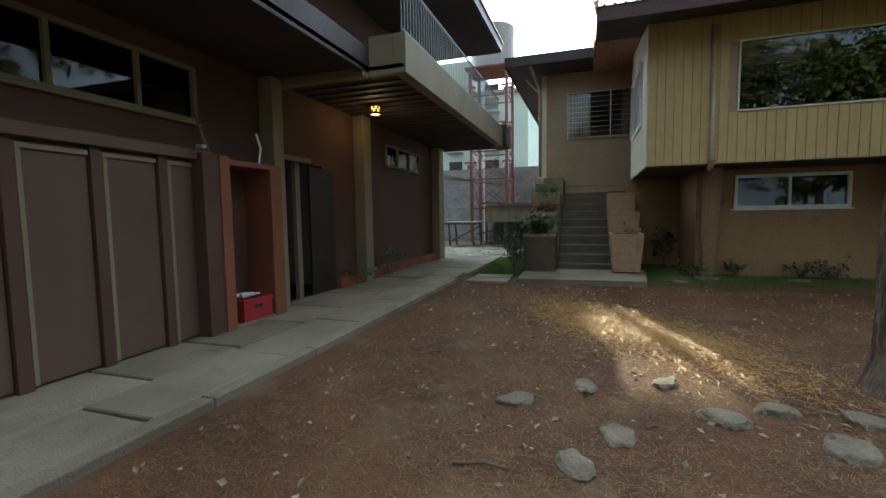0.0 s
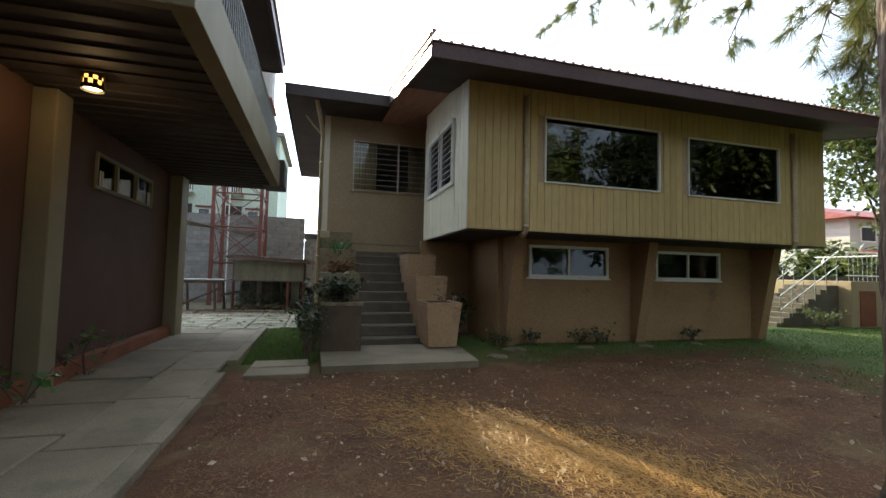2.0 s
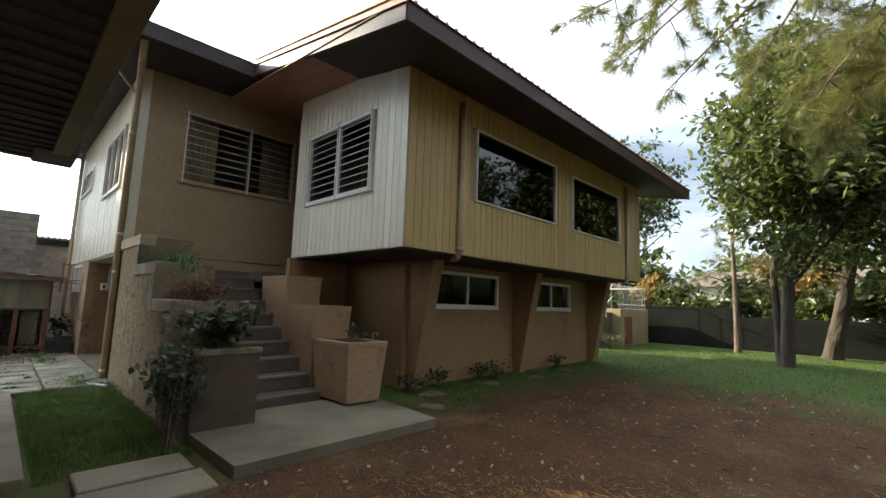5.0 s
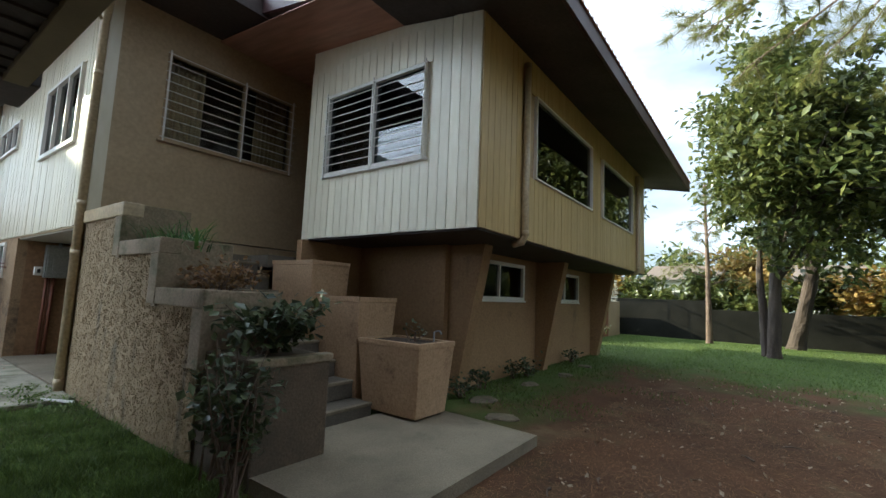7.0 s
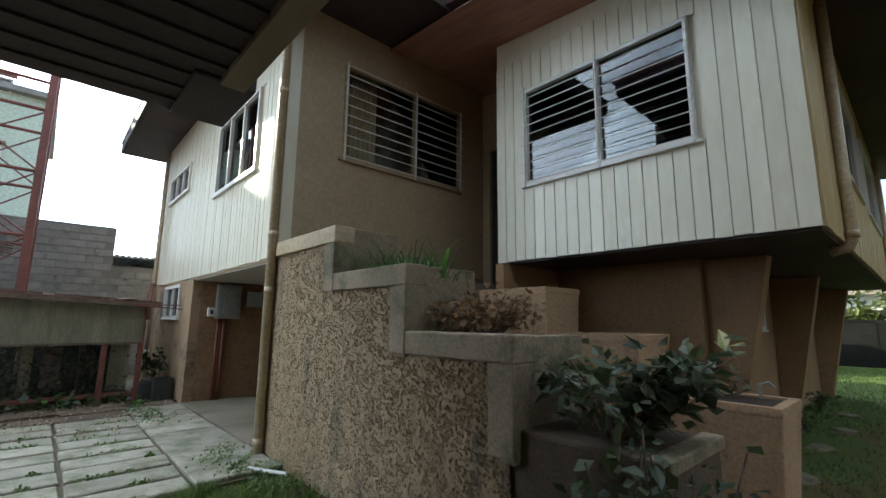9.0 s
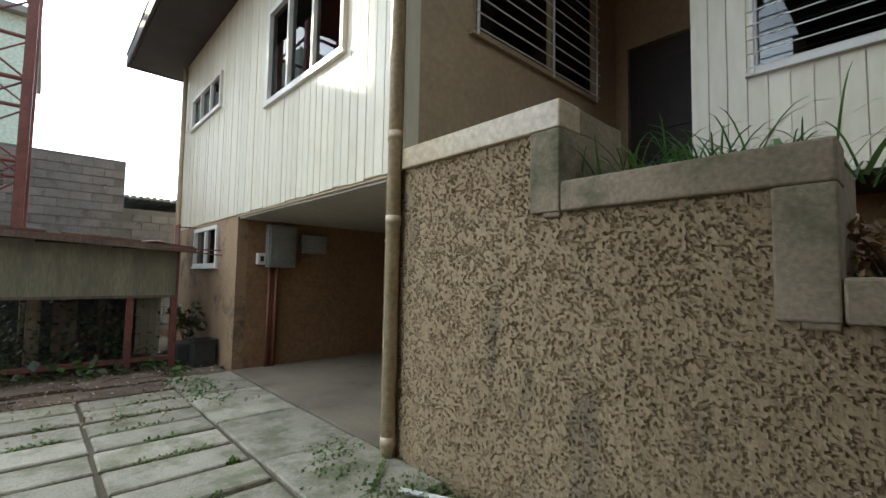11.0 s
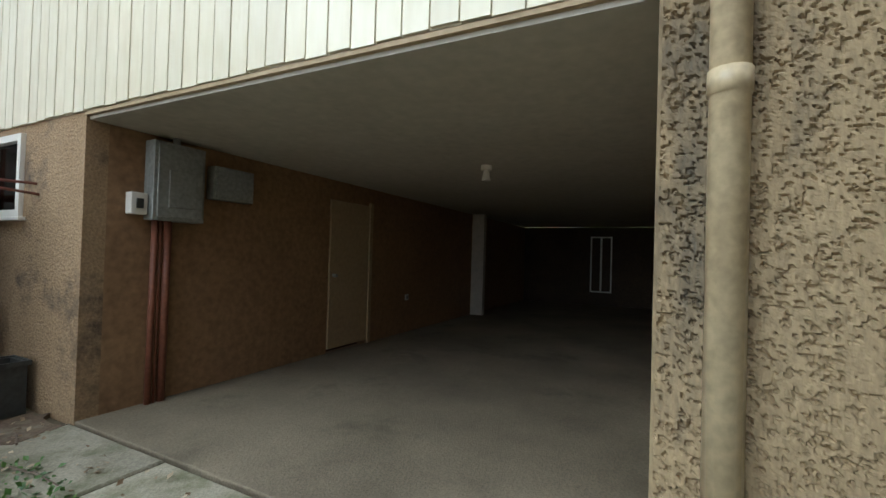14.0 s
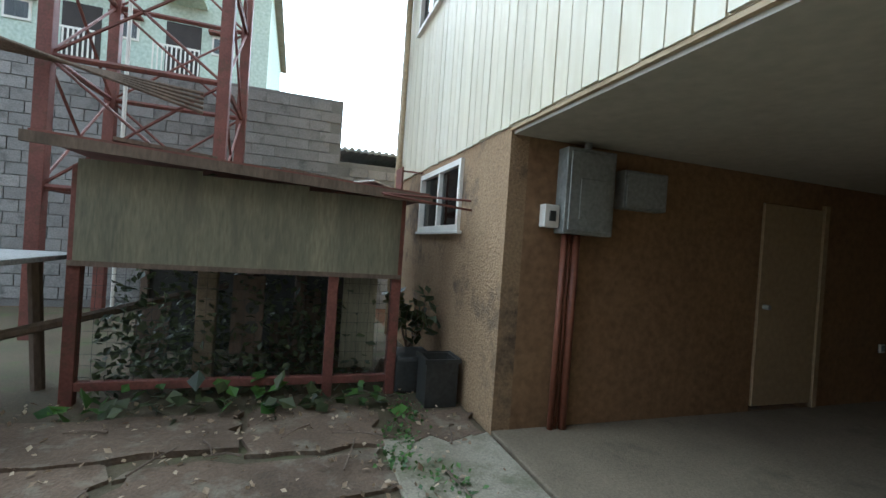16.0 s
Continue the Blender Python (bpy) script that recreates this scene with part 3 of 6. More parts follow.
window("window_1", "y", Y_S - 0.02, -1, *W1, "wide fixed picture window with a thin white frame", (), M_GLASSD, 0.026, sill=False)
window("window_2", "y", Y_S - 0.02, -1, *W2, "wide fixed picture window with a thin white frame", (), M_GLASSD, 0.026, sill=False)
window("window_3", "x", X_B - 0.02, -1, *BW, "white sliding window behind a grille of level bars", (11.9,), M_GLASSD, 0.05, grille=11)
window("window_4", "y", Y_R, -1, *DW, "tan-framed window behind a grille of level bars", (0.5,), M_GLASSC, 0.04, M_TAN, grille=10)
window("window_5", "x", X_W - 0.02, -1, *UW1, "white sliding window with a pale curtain", (16.7, 17.4), M_GLASS, 0.06)
window("window_6", "x", X_W - 0.02, -1, *UW2, "high white three-light window", (20.9, 21.55), M_GLASS, 0.05)
window("window_7", "y", 11.31, -1, *LW1, "low white two-light sliding window", (4.1,), M_GLASS, 0.07)
window("window_8", "y", 11.31, -1, *LW2, "low white two-light sliding window", (7.65,), M_GLASS, 0.07)
window("window_9", "x", X_W, -1, *LWN, "small white sliding window", (20.85,), M_GLASS, 0.06)
window("window_10", "x", 10.3, -1, 16.5, 17.1, 0.35, 2.0, "narrow white-framed window at the dark end", (16.8,), M_GLASSD, 0.035, sill=False)

# curtains in the windows
def curtain(label, axis, c, a0, a1, z0, z1, material=M_CURTAIN):
    n = 40
    vs, fs = [], []
    for i in range(n + 1):
        a = a0 + (a1 - a0) * i / n
        d = c + 0.03 * math.sin(i * 1.3) + 0.01 * math.sin(i * 2.9)
        for z in (z0, z1):
            vs.append((d, a, z) if axis == "x" else (a, d, z))
    fs = [(2 * i, 2 * i + 2, 2 * i + 3, 2 * i + 1) for i in range(n)]
    ob = raw("curtain", vs, fs, material, smooth=True)
    sol = ob.modifiers.new("thickness", "SOLIDIFY")
    sol.thickness = 0.004
    return tagged(ob, label, "curtain")


curtain("pale curtain gathered behind the sliding window", "x", X_W + 0.25, 16.0, 16.7, 2.51, 5.59)
curtain("tan curtain drawn half across the barred window", "y", Y_R + 0.2, -0.85, -0.12, 2.51, 5.59, M_TAN)
curtain("tan curtain drawn half across the barred window", "y", Y_R + 0.2, 0.85, 1.57, 2.51, 5.59, M_TAN)

# front door in the porch
dr = thing("door_1", "dark wooden front door in the porch, closed", "door", kind="structure")
part("door_leaf", box(2.26, 2.31, 13.76, 14.74, 2.07, 4.74), M_DARK, dr)
for z in (2.3, 3.5):
    part("door_panel", box(2.24, 2.262, 13.9, 14.6, z, z + 1.0, 0.008), M_DARK, dr)
part("door_handle", tube([(2.2, 13.85, 3.1), (2.26, 13.85, 3.1)], 0.02, 8), M_GREYBOX, dr)
dr = thing("door_2", "tan plywood door in the carport wall, closed", "door", kind="structure")
part("door_leaf", box(1.13, 1.97, Y_C - 0.02, Y_C + 0.03, G + 0.08, 2.01, 0.004), M_TAN, dr)
part("door_frame", box(1.98, 2.05, Y_C - 0.035, Y_C + 0.02, G + 0.03, 2.06), M_TAN, dr)
part("door_handle", tube([(1.2, Y_C - 0.08, 1.0), (1.2, Y_C - 0.02, 1.0)], 0.025, 8), M_GREYBOX, dr)
tagged(mesh_object("trim_partition", box(5.95, 6.1, Y_C - 0.3, Y_C - 0.01, G + 0.03, UP - 0.1), M_CEIL), "pale partition edge in the carport", "trim", kind="structure")
tagged(mesh_object("baseboard", box(2.1, 9.9, Y_R + 0.24, Y_R + 0.27, G + 0.03, G + 0.12), M_CEIL), "pale skirting in the carport", "baseboard", kind="structure")

# roofs with fascias and soffits
rf = thing("roof_front", "low red sheet roof with a maroon fascia and deep dark eaves", "roof", kind="structure")
RX0, RX1, RY0 = 0.0, 11.9, 8.87


def sheet(x0, x1, y0, y1, lift, thick=0.05):
    return prism([(y0, roof_z(y0) + lift), (y1, roof_z(y1) + lift), (y1, roof_z(y1) + lift + thick), (y0, roof_z(y0) + lift + thick)], "x", x0, x1)


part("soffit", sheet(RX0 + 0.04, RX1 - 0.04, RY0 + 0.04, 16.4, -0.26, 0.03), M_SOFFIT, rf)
part("fascia", box(RX0, RX1, RY0 - 0.03, RY0 + 0.02, 5.08, 5.37, 0.006), M_FASCIA, rf)
for x in (RX0, RX1):
    part("barge_board", sheet(x - 0.03, x + 0.03, RY0 - 0.02, 13.6 if x == RX0 else 16.4, -0.28, 0.26), M_FASCIA, rf)
n = 62
for i in range(n):
    x0 = RX0 - 0.05 + (RX1 - RX0 + 0.1) * i / n
    w = (RX1 - RX0 + 0.1) / n
    ob = part("roof_sheet", prism([(x0, 0), (x0 + w * 0.62, 0), (x0 + w * 0.72, 0.03), (x0 + w * 0.9, 0.03), (x0 + w, 0), (x0 + w, -0.008), (x0, -0.008)], "y", 0, 1), M_ROOF, rf)
    ob.matrix_basis = Matrix(((1, 0, 0, 0), (0, 16.4 - RY0 + 0.06, 0, RY0 - 0.06), (0, 0.2 * (16.4 - RY0), 1, roof_z(RY0) - 0.002), (0, 0, 0, 1)))
for k, dz in enumerate((0.06, 0.13)):
    part("ridge_cap", tube([(RX0 - 0.06 + 0.05 * k, RY0 - 0.1, roof_z(RY0) + dz), (RX0 - 0.06 + 0.05 * k, 13.6, roof_z(13.6) + dz)], 0.035, 8), M_ROOF, rf)
part("verge_sheet", sheet(RX0 - 0.06, RX0 - 0.035, RY0 - 0.1, 13.6, -0.05, 0.16), M_ROOF, rf, "faded red metal verge flashing")
rw = thing("roof_west", "low sheet roof with deep dark boarded eaves", "roof", kind="structure")
WX, WY, WZ = -2.67, 13.62, 6.26
part("soffit", box(WX + 0.05, 5, WY + 0.05, Y_N + 0.9, 6.0, 6.03), M_SOFFIT, rw)
part("fascia", box(WX, 5, WY - 0.02, WY + 0.03, 5.98, WZ, 0.006), M_SOFFIT, rw)
part("fascia", box(WX - 0.02, WX + 0.03, WY + 0.03, Y_N + 0.95, 5.98, WZ, 0.006), M_SOFFIT, rw)
part("fascia", box(WX + 0.03, 5, Y_N + 0.9, Y_N + 0.95, 5.98, WZ, 0.006), M_SOFFIT, rw)
bm = bmesh.new()
c = [bm.verts.new(p) for p in ((WX - 0.04, WY - 0.04, WZ + 0.01), (11.9, WY - 0.04, WZ + 0.01), (11.9, Y_N + 1, WZ + 0.01), (WX - 0.04, Y_N + 1, WZ + 0.01), (2.0, 18.3, WZ + 0.75), (9, 18.3, WZ + 0.75))]
for f in ((0, 1, 5, 4), (1, 2, 5), (2, 3, 4, 5), (3, 0, 4), (3, 2, 1, 0)):
    bm.faces.new([c[i] for i in f])
part("roof_sheet", bm, M_ROOF, rw)

# drain pipes
def drain_pipe(label, points, r=0.05, collars=()):
    t = thing("drain_pipe", label, "pipe")
    part("pipe_run", tube(points, r, 14), M_PIPE, t, smooth=True)
    for x, y, z in collars:
        part("collar", tube([(x, y, z - 0.04), (x, y, z + 0.04)], r + 0.006, 14), M_PIPE, t, smooth=True)
    return t


drain_pipe("tan painted drain pipe down the corner of the carport", [(-1.72, 14.98, -0.06), (-1.72, 14.98, 5.45), (-1.75, 14.75, 5.62), (-1.9, 13.8, 6.0)], 0.06, [(-1.72, 14.98, z) for z in (0.1, 1.9, 2.62, 4.6)])
drain_pipe("tan drain pipe on the front wall, bent under the floor", [(2.23, 9.86, 5.1), (2.23, 9.86, 2.42), (2.23, 9.9, 2.33), (2.23, 10.05, 2.3)], 0.055, [(2.23, 9.86, 2.46)])
drain_pipe("tan drain pipe on the front wall, bent under the floor", [(9.45, 9.86, 5.1), (9.45, 9.86, 2.42), (9.45, 9.9, 2.33), (9.45, 10.05, 2.3)], 0.055, [(9.45, 9.86, 2.46)])
drain_pipe("tan drain pipe at the far corner of the house", [(-1.73, 22.8, -0.06), (-1.73, 22.8, 5.9)], 0.05, [(-1.73, 22.8, 2.4)])
drain_pipe("pale thin conduit under the eaves", [(-1.72, 14.97, 5.4), (-2.2, 14.97, 5.95)], 0.03)

# ---- front stairs, stepped planter wall, pots ----
st = thing("stairs", "grey worn concrete stairs up to the porch", "stairs", kind="structure")
ST0, RISE, RUN, NST = 11.02, 0.222, 0.35, 9
for i in range(NST):
    z = 0.14 + RISE * i
    part("step", box(-0.88, 0.41, ST0 + RUN * i, ST0 + RUN * (i + 1) + 0.02, max(-0.06, z - RISE), z, 0.012), M_STEP, st)
    part("nosing", box(-0.88, 0.41, ST0 + RUN * i - 0.02, ST0 + RUN * i + 0.05, z - 0.035, z + 0.004, 0.008), M_CONC, st)
part("landing", box(-0.88, 2.19, ST0 + RUN * NST + 0.02, Y_R - 0.01, 1.85, 2.05), M_STEP, st)
part("landing", box(0.42, 2.19, 13.56, ST0 + RUN * NST + 0.018, 1.85, 2.05), M_STEP, st)
part("stair_core", prism([(ST0 + 0.4, 0.0), (14.8, 0.0), (14.8, 1.84), (ST0 + RUN * NST + 0.02, 1.84)], "x", -0.87, 0.40), M_STEP, st)
tagged(mesh_object("pad", prism([(-1.6, 9.03), (0.99, 9.07), (1.15, 10.9), (-1.62, 10.9)], "z", G - 0.08, 0.025), M_CONC), "worn concrete pad at the foot of the stairs", "pavement", kind="structure")

TIERS = [(10.3, 11.2, 0.91), (11.2, 12.27, 1.46), (12.27, 13.47, 2.0), (13.47, 14.92, 2.5)]


def relief(y, z):
    """The rough trowelled spatter of the render: flat-topped lumps with pits between."""
    a = noise.noise((y * 42, z * 52, 1.7)) + 0.8 * noise.noise((y * 80, z * 98, 8.1)) + 0.35 * noise.noise((y * 9, z * 9, 4.0))
    a = max(0.0, min(1.0, (a + 0.47) / 0.26))
    return 0.0145 * a * a * (3 - 2 * a) + 0.003 * noise.noise((y * 90, z * 90, 2.0))


def rough_face(parent, x, y0, y1, z0, z1, step=0.0066):
    ny, nz = int((y1 - y0) / step), int((z1 - z0) / step)
    vs = []
    for j in range(nz + 1):
        for i in range(ny + 1):
            y, z = y0 + (y1 - y0) * i / ny, z0 + (z1 - z0) * j / nz
            vs.append((x - relief(y, z), y, z))
    w = ny + 1
    fs = [(j * w + i, (j + 1) * w + i, (j + 1) * w + i + 1, j * w + i + 1) for j in range(nz) for i in range(ny)]
    return raw("rough_render", vs, fs, M_PEBBLE, parent)


pw = thing("planter_wall", "stepped planter wall of rough pebbledash with smooth cement bands", "planter wall", kind="structure")
for i, (y0, y1, top) in enumerate(TIERS):
    mt = M_DARKPL if i == 0 else M_MOSSY
    if i:
        part("wall_core", box(X_W + 0.02, -1.47, y0, y1, G - 0.1, top - 0.02), M_PEBBLE, pw)
        rough_face(pw, X_W + 0.01, y0, y1, G - 0.05, top - 0.03)
        part("inner_wall", box(-0.98, -0.885, y0, y1, G - 0.1, top - 0.03), mt, pw)
        part("planter_front", box(X_W - 0.03, -0.885, y0 - 0.06, y0 + 0.06, TIERS[i - 1][2] - 0.2, top - 0.004, 0.01), mt, pw)
        part("band", box(X_W - 0.045, -1.46, y0 - 0.068, y1 - 0.07 if i < 3 else y1, top - 0.17, top + 0.004, 0.012), M_MOSSY if i < 3 else M_PIPE, pw)
        part("band_drop", box(X_W - 0.046, -1.5, y0 - 0.065, y0 + 0.14, TIERS[i - 1][2] - 0.17, top - 0.172, 0.01), M_MOSSY, pw)
        part("planter_soil", box(-1.46, -0.98, y0 + 0.06, y1, top - 0.3, top - 0.1), M_SOIL, pw)
    else:
        part("front_planter", box(X_W + 0.02, -0.89, y0, y1 + 0.1, G - 0.1, top, 0.02), M_DARKPL, pw, "mouldy dark cement planter box")
        part("planter_lip", box(X_W + 0.0, -0.87, y0 - 0.02, y0 + 0.1, top - 0.06, top + 0.012, 0.012), M_MOSSY, pw)
rough_face(pw, X_W + 0.005, Y_R - 0.01, Y_R + 0.25, G, UP - 0.06)
wall("wall_jamb", "y", Y_R + 0.0, Y_R + 0.262, X_W + 0.008, X_W + 0.06, G, UP - 0.06, M_PEBBLE, (), "pebbledash jamb of the carport")


def planter_pot(y0, top, label):
    t = thing("planter_pot", label, "planter", "stepped pots beside the stairs")
    x0, x1, y1 = 0.34, 1.05, y0 + 1.01
    part("pot_body", box(x0, x1, y0, y1, 0.05, top - 0.06, 0.015, 0.065), M_TERRA, t)
    bm = bmesh.new()
    for a in ((x0 - 0.004, x1 + 0.004, y0 - 0.004, y0 + 0.07), (x0 - 0.004, x1 + 0.004, y1 - 0.07, y1), (x0 - 0.004, x0 + 0.07, y0 + 0.07, y1 - 0.07), (x1 - 0.07, x1 + 0.004, y0 + 0.07, y1 - 0.07)):
        add_box(bm, *a, top - 0.06, top)
    part("rim", bm, M_TERRA, t)
    part("pot_soil", box(x0 + 0.07, x1 - 0.07, y0 + 0.07, y1 - 0.07, top - 0.06, top - 0.02), M_SOIL, t)
    return t


planter_pot(10.24, 0.92, "terracotta-painted tapering concrete pot on the pad")
planter_pot(11.27, 1.43, "terracotta-painted concrete pot beside the stairs")
planter_pot(12.29, 1.94, "terracotta-painted concrete pot near the porch")

# ---- left building ----
LX = -5.0
wl = wall("wall_annex", "x", LX - 0.2, LX, -8, 13.6, G - 0.1, 3.62, M_MAROON, ((5.6, 6.9, G, 2.38), (9.7, 12.0, 2.66, 3.22), (0.6, 4.1, 2.66, 3.36)), "maroon painted annex wall")
wall("wall_annex_north", "y", 13.4, 13.6, -12, LX - 0.2, G - 0.1, 6.5, M_MAROON, (), "maroon annex end wall")
wall("wall_annex_upper", "x", LX - 0.6, LX - 0.4, -8, 13.6, 3.62, 6.6, M_MAROON, (), "maroon annex upper wall")
wall("wall_annex_back", "x", -9.2, -9.0, -8, 13.4, G - 0.1, 6.5, M_MAROON, (), "maroon annex back wall")
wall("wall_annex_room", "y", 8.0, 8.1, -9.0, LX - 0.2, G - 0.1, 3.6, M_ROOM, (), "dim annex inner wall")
window("window_11", "x", LX, 1, 0.6, 4.1, 2.66, 3.36, "long high window with pale painted frames", (1.55, 2.45, 3.33), M_GLASS, 0.05, M_OLIVE)
window("window_12", "x", LX, 1, 9.7, 12.0, 2.66, 3.22, "high louvred annex window in a dark frame", (10.45, 11.25), M_GLASS, 0.05, M_OLIVE, sill=False)
for k in range(4):
    tagged(mesh_object("window_bar", tube([(LX + 0.03, 9.82 + 0.07 * k + (1.8 if k > 1 else 0), 2.7), (LX + 0.03, 9.82 + 0.07 * k + (1.8 if k > 1 else 0), 2.95)], 0.012, 6), M_WHITE), "thin pale upright bar in the annex window", "bar", "annex window bars", "structure")
for y0, y1 in ((5.26, 5.5), (8.12, 8.46), (13.1, 13.6)):
    tagged(mesh_object("column", box(LX + 0.002, LX + 0.26, y0, y1, G - 0.05, 3.58, 0.012), M_OLIVE), "olive painted square column of the annex", "column", "annex columns", "structure")
tagged(mesh_object("plinth", box(LX + 0.002, LX + 0.16, 8.46, 13.1, G - 0.05, 0.2, 0.02), M_ORANGE), "rust-red plinth along the annex wall", "plinth", kind="structure")
tagged(mesh_object("plinth", box(LX + 0.002, LX + 0.16, 7.22, 8.12, G - 0.05, 0.18, 0.02), M_ORANGE), "rust-red plinth along the annex wall", "plinth", kind="structure")
dr = thing("door_3", "dark annex door standing open against the wall", "door", kind="structure")
part("door_leaf", box(LX + 0.01, LX + 0.06, 6.42, 7.2, G + 0.03, 2.32, 0.004), M_DARK, dr)
part("lintel", box(LX + 0.002, LX + 0.09, 5.6, 6.45, 2.38, 2.46, 0.004), M_OLIVE, dr)
part("door_post", box(LX - 0.1, LX - 0.02, 6.12, 6.24, G, 2.38), M_OLIVE, dr)

# cupboard row along the annex
cb = thing("cupboard", "mauve-brown built-in cupboard row with rust-orange posts", "cupboard")
part("carcass", box(LX + 0.01, -4.68, -3.0, 3.62, G, 2.12), M_PANEL, cb)
part("top_board", box(LX + 0.01, -4.55, -3.0, 3.9, 2.12, 2.24, 0.008), M_PANEL, cb)
for k in range(9):
    y = 3.2 - 0.69 * k
    part("post", box(-4.7, -4.6, y, y + 0.11, G, 2.12, 0.006), M_MAROON, cb)
    y1 = y + 0.69 if k else 3.66
    d = part("cupboard_door", box(-4.68, -4.64, y + 0.12, y1 - 0.01, G + 0.06, 2.08, 0.006), M_PANEL, cb)
    part("edge_strip", box(-4.645, -4.615, y + 0.12, y + 0.16, G + 0.06, 2.03, 0.004), M_OLIVE, d)
    part("edge_strip", box(-4.645, -4.615, y + 0.12, y1 - 0.01, 2.03, 2.08, 0.004), M_OLIVE, d)
part("return_panel", box(LX + 0.01, -4.47, 3.66, 3.9, G, 2.2, 0.008), M_MAROON, cb)
part("end_post", box(LX + 0.01, -4.45, 3.9, 4.06, G, 2.2, 0.008), M_ORANGE, cb)
part("end_post", box(LX + 0.01, -4.5, 4.86, 5.1, G, 2.1, 0.008), M_ORANGE, cb)
part("nook_top", box(LX + 0.01, -4.5, 4.06, 5.1, 2.1, 2.17, 0.006), M_ORANGE, cb)
part("nook_floor", box(LX + 0.01, -4.5, 4.06, 4.86, G, G + 0.06, 0.006), M_CONC, cb)
part("nook_back", box(LX + 0.005, LX + 0.03, 4.06, 4.86, G + 0.06, 2.1), M_MAROON, cb)

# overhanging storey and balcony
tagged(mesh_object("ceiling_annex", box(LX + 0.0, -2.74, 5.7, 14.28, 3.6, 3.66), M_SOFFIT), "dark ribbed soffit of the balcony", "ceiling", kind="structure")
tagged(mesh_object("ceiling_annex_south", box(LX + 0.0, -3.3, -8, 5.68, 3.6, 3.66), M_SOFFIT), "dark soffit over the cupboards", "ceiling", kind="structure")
for k in range(28):
    tagged(mesh_object("soffit_batten", box(LX + 0.02, -2.9, 5.9 + 0.3 * k, 5.94 + 0.3 * k, 3.575, 3.6), M_SOFFIT), "dark wooden soffit batten", "batten", "balcony soffit battens", "structure")
bal = thing("balcony", "long annex balcony with a pale fascia and thin metal rails", "balcony", kind="structure")
part("edge_beam", box(-2.9, -2.7, 5.7, 13.3, 3.52, 4.1, 0.01), M_OLIVE, bal)
part("end_box", box(-3.1, -2.6, 13.3, 14.3, 3.56, 4.2, 0.02), M_SOFFIT, bal)
part("south_face", box(-3.3, -2.9, 5.7, 5.8, 3.52, 4.1), M_OLIVE, bal)
part("slab_edge", box(-3.42, -3.3, -8, 5.7, 3.55, 3.95, 0.01), M_SOFFIT, bal)
part("cross_beam", box(LX, -3.3, 5.5, 5.68, 3.48, 3.6, 0.008), M_OLIVE, bal)
part("deck", box(LX - 0.4, -2.9, 5.8, 14.2, 3.68, 4.0), M_SOFFIT, bal)
part("top_rail", tube([(-2.8, 5.8, 4.95), (-2.8, 13.3, 4.95)], 0.02, 8), M_GREYBOX, bal)
part("bottom_rail", tube([(-2.8, 5.8, 4.2), (-2.8, 13.3, 4.2)], 0.015, 8), M_GREYBOX, bal)
for k in range(63):
    part("baluster", tube([(-2.8, 5.8 + 0.12 * k, 4.1), (-2.8, 5.8 + 0.12 * k, 4.95)], 0.008, 5), M_GREYBOX, bal)
ar = thing("annex_roof", "dark annex roof with a wide eave above the balcony", "roof", kind="structure")
part("soffit", box(-9.5, -2.75, -8, 13.4, 6.42, 6.46), M_SOFFIT, ar)
part("fascia", box(-2.8, -2.72, -8, 13.42, 6.4, 6.64, 0.01), M_FASCIA, ar)
part("fascia", box(-9.5, -2.8, 13.4, 13.46, 6.4, 6.64, 0.01), M_FASCIA, ar)
part("roof_sheet", box(-9.5, -2.68, -8, 13.48, 6.64, 6.68), M_ROOF, ar)

# pendant lamp under the soffit
lp = thing("pendant_lamp", "small round pierced metal lamp with a warm glow, lit", "lamp")
LP = Vector((-4.15, 7.55, 3.5))
part("cord", tube([LP + Vector((0, 0, 0.1)), LP + Vector((0, 0, 0.1 + 0.02))], 0.01, 6), M_BLACKPL, lp)
bm = bmesh.new()
for ring in range(4):
    for k in range(16):
        if (k + ring) % 2 == 0 or ring in (0, 3):
            a0, a1 = 2 * math.pi * k / 16, 2 * math.pi * (k + 1) / 16
            z0 = LP.z - 0.09 + ring * 0.05
            r = 0.11
            q = [bm.verts.new((LP.x + s * math.cos(a), LP.y + s * math.sin(a), z)) for s in (r, r - 0.006) for a, z in ((a0, z0), (a1, z0), (a1, z0 + 0.05), (a0, z0 + 0.05))]
            for f in ((0, 1, 2, 3), (7, 6, 5, 4), (0, 4, 5, 1), (2, 6, 7, 3), (1, 5, 6, 2), (3, 7, 4, 0)):
                bm.faces.new([q[i] for i in f])
part("pierced_shade", bm, M_BLACKPL, lp)
part("bulb", tube([LP + Vector((0, 0, -0.07)), LP + Vector((0, 0, 0.06))], 0.085, 14), M_GLOW, lp, "warm glowing inside")
pt = bpy.data.lights.new("pendant_light", "POINT")
pt.energy, pt.color, pt.shadow_soft_size = 4, (1, 0.6, 0.25), 0.08
new("pendant_light", pt).location = LP + Vector((0, 0, -0.14))

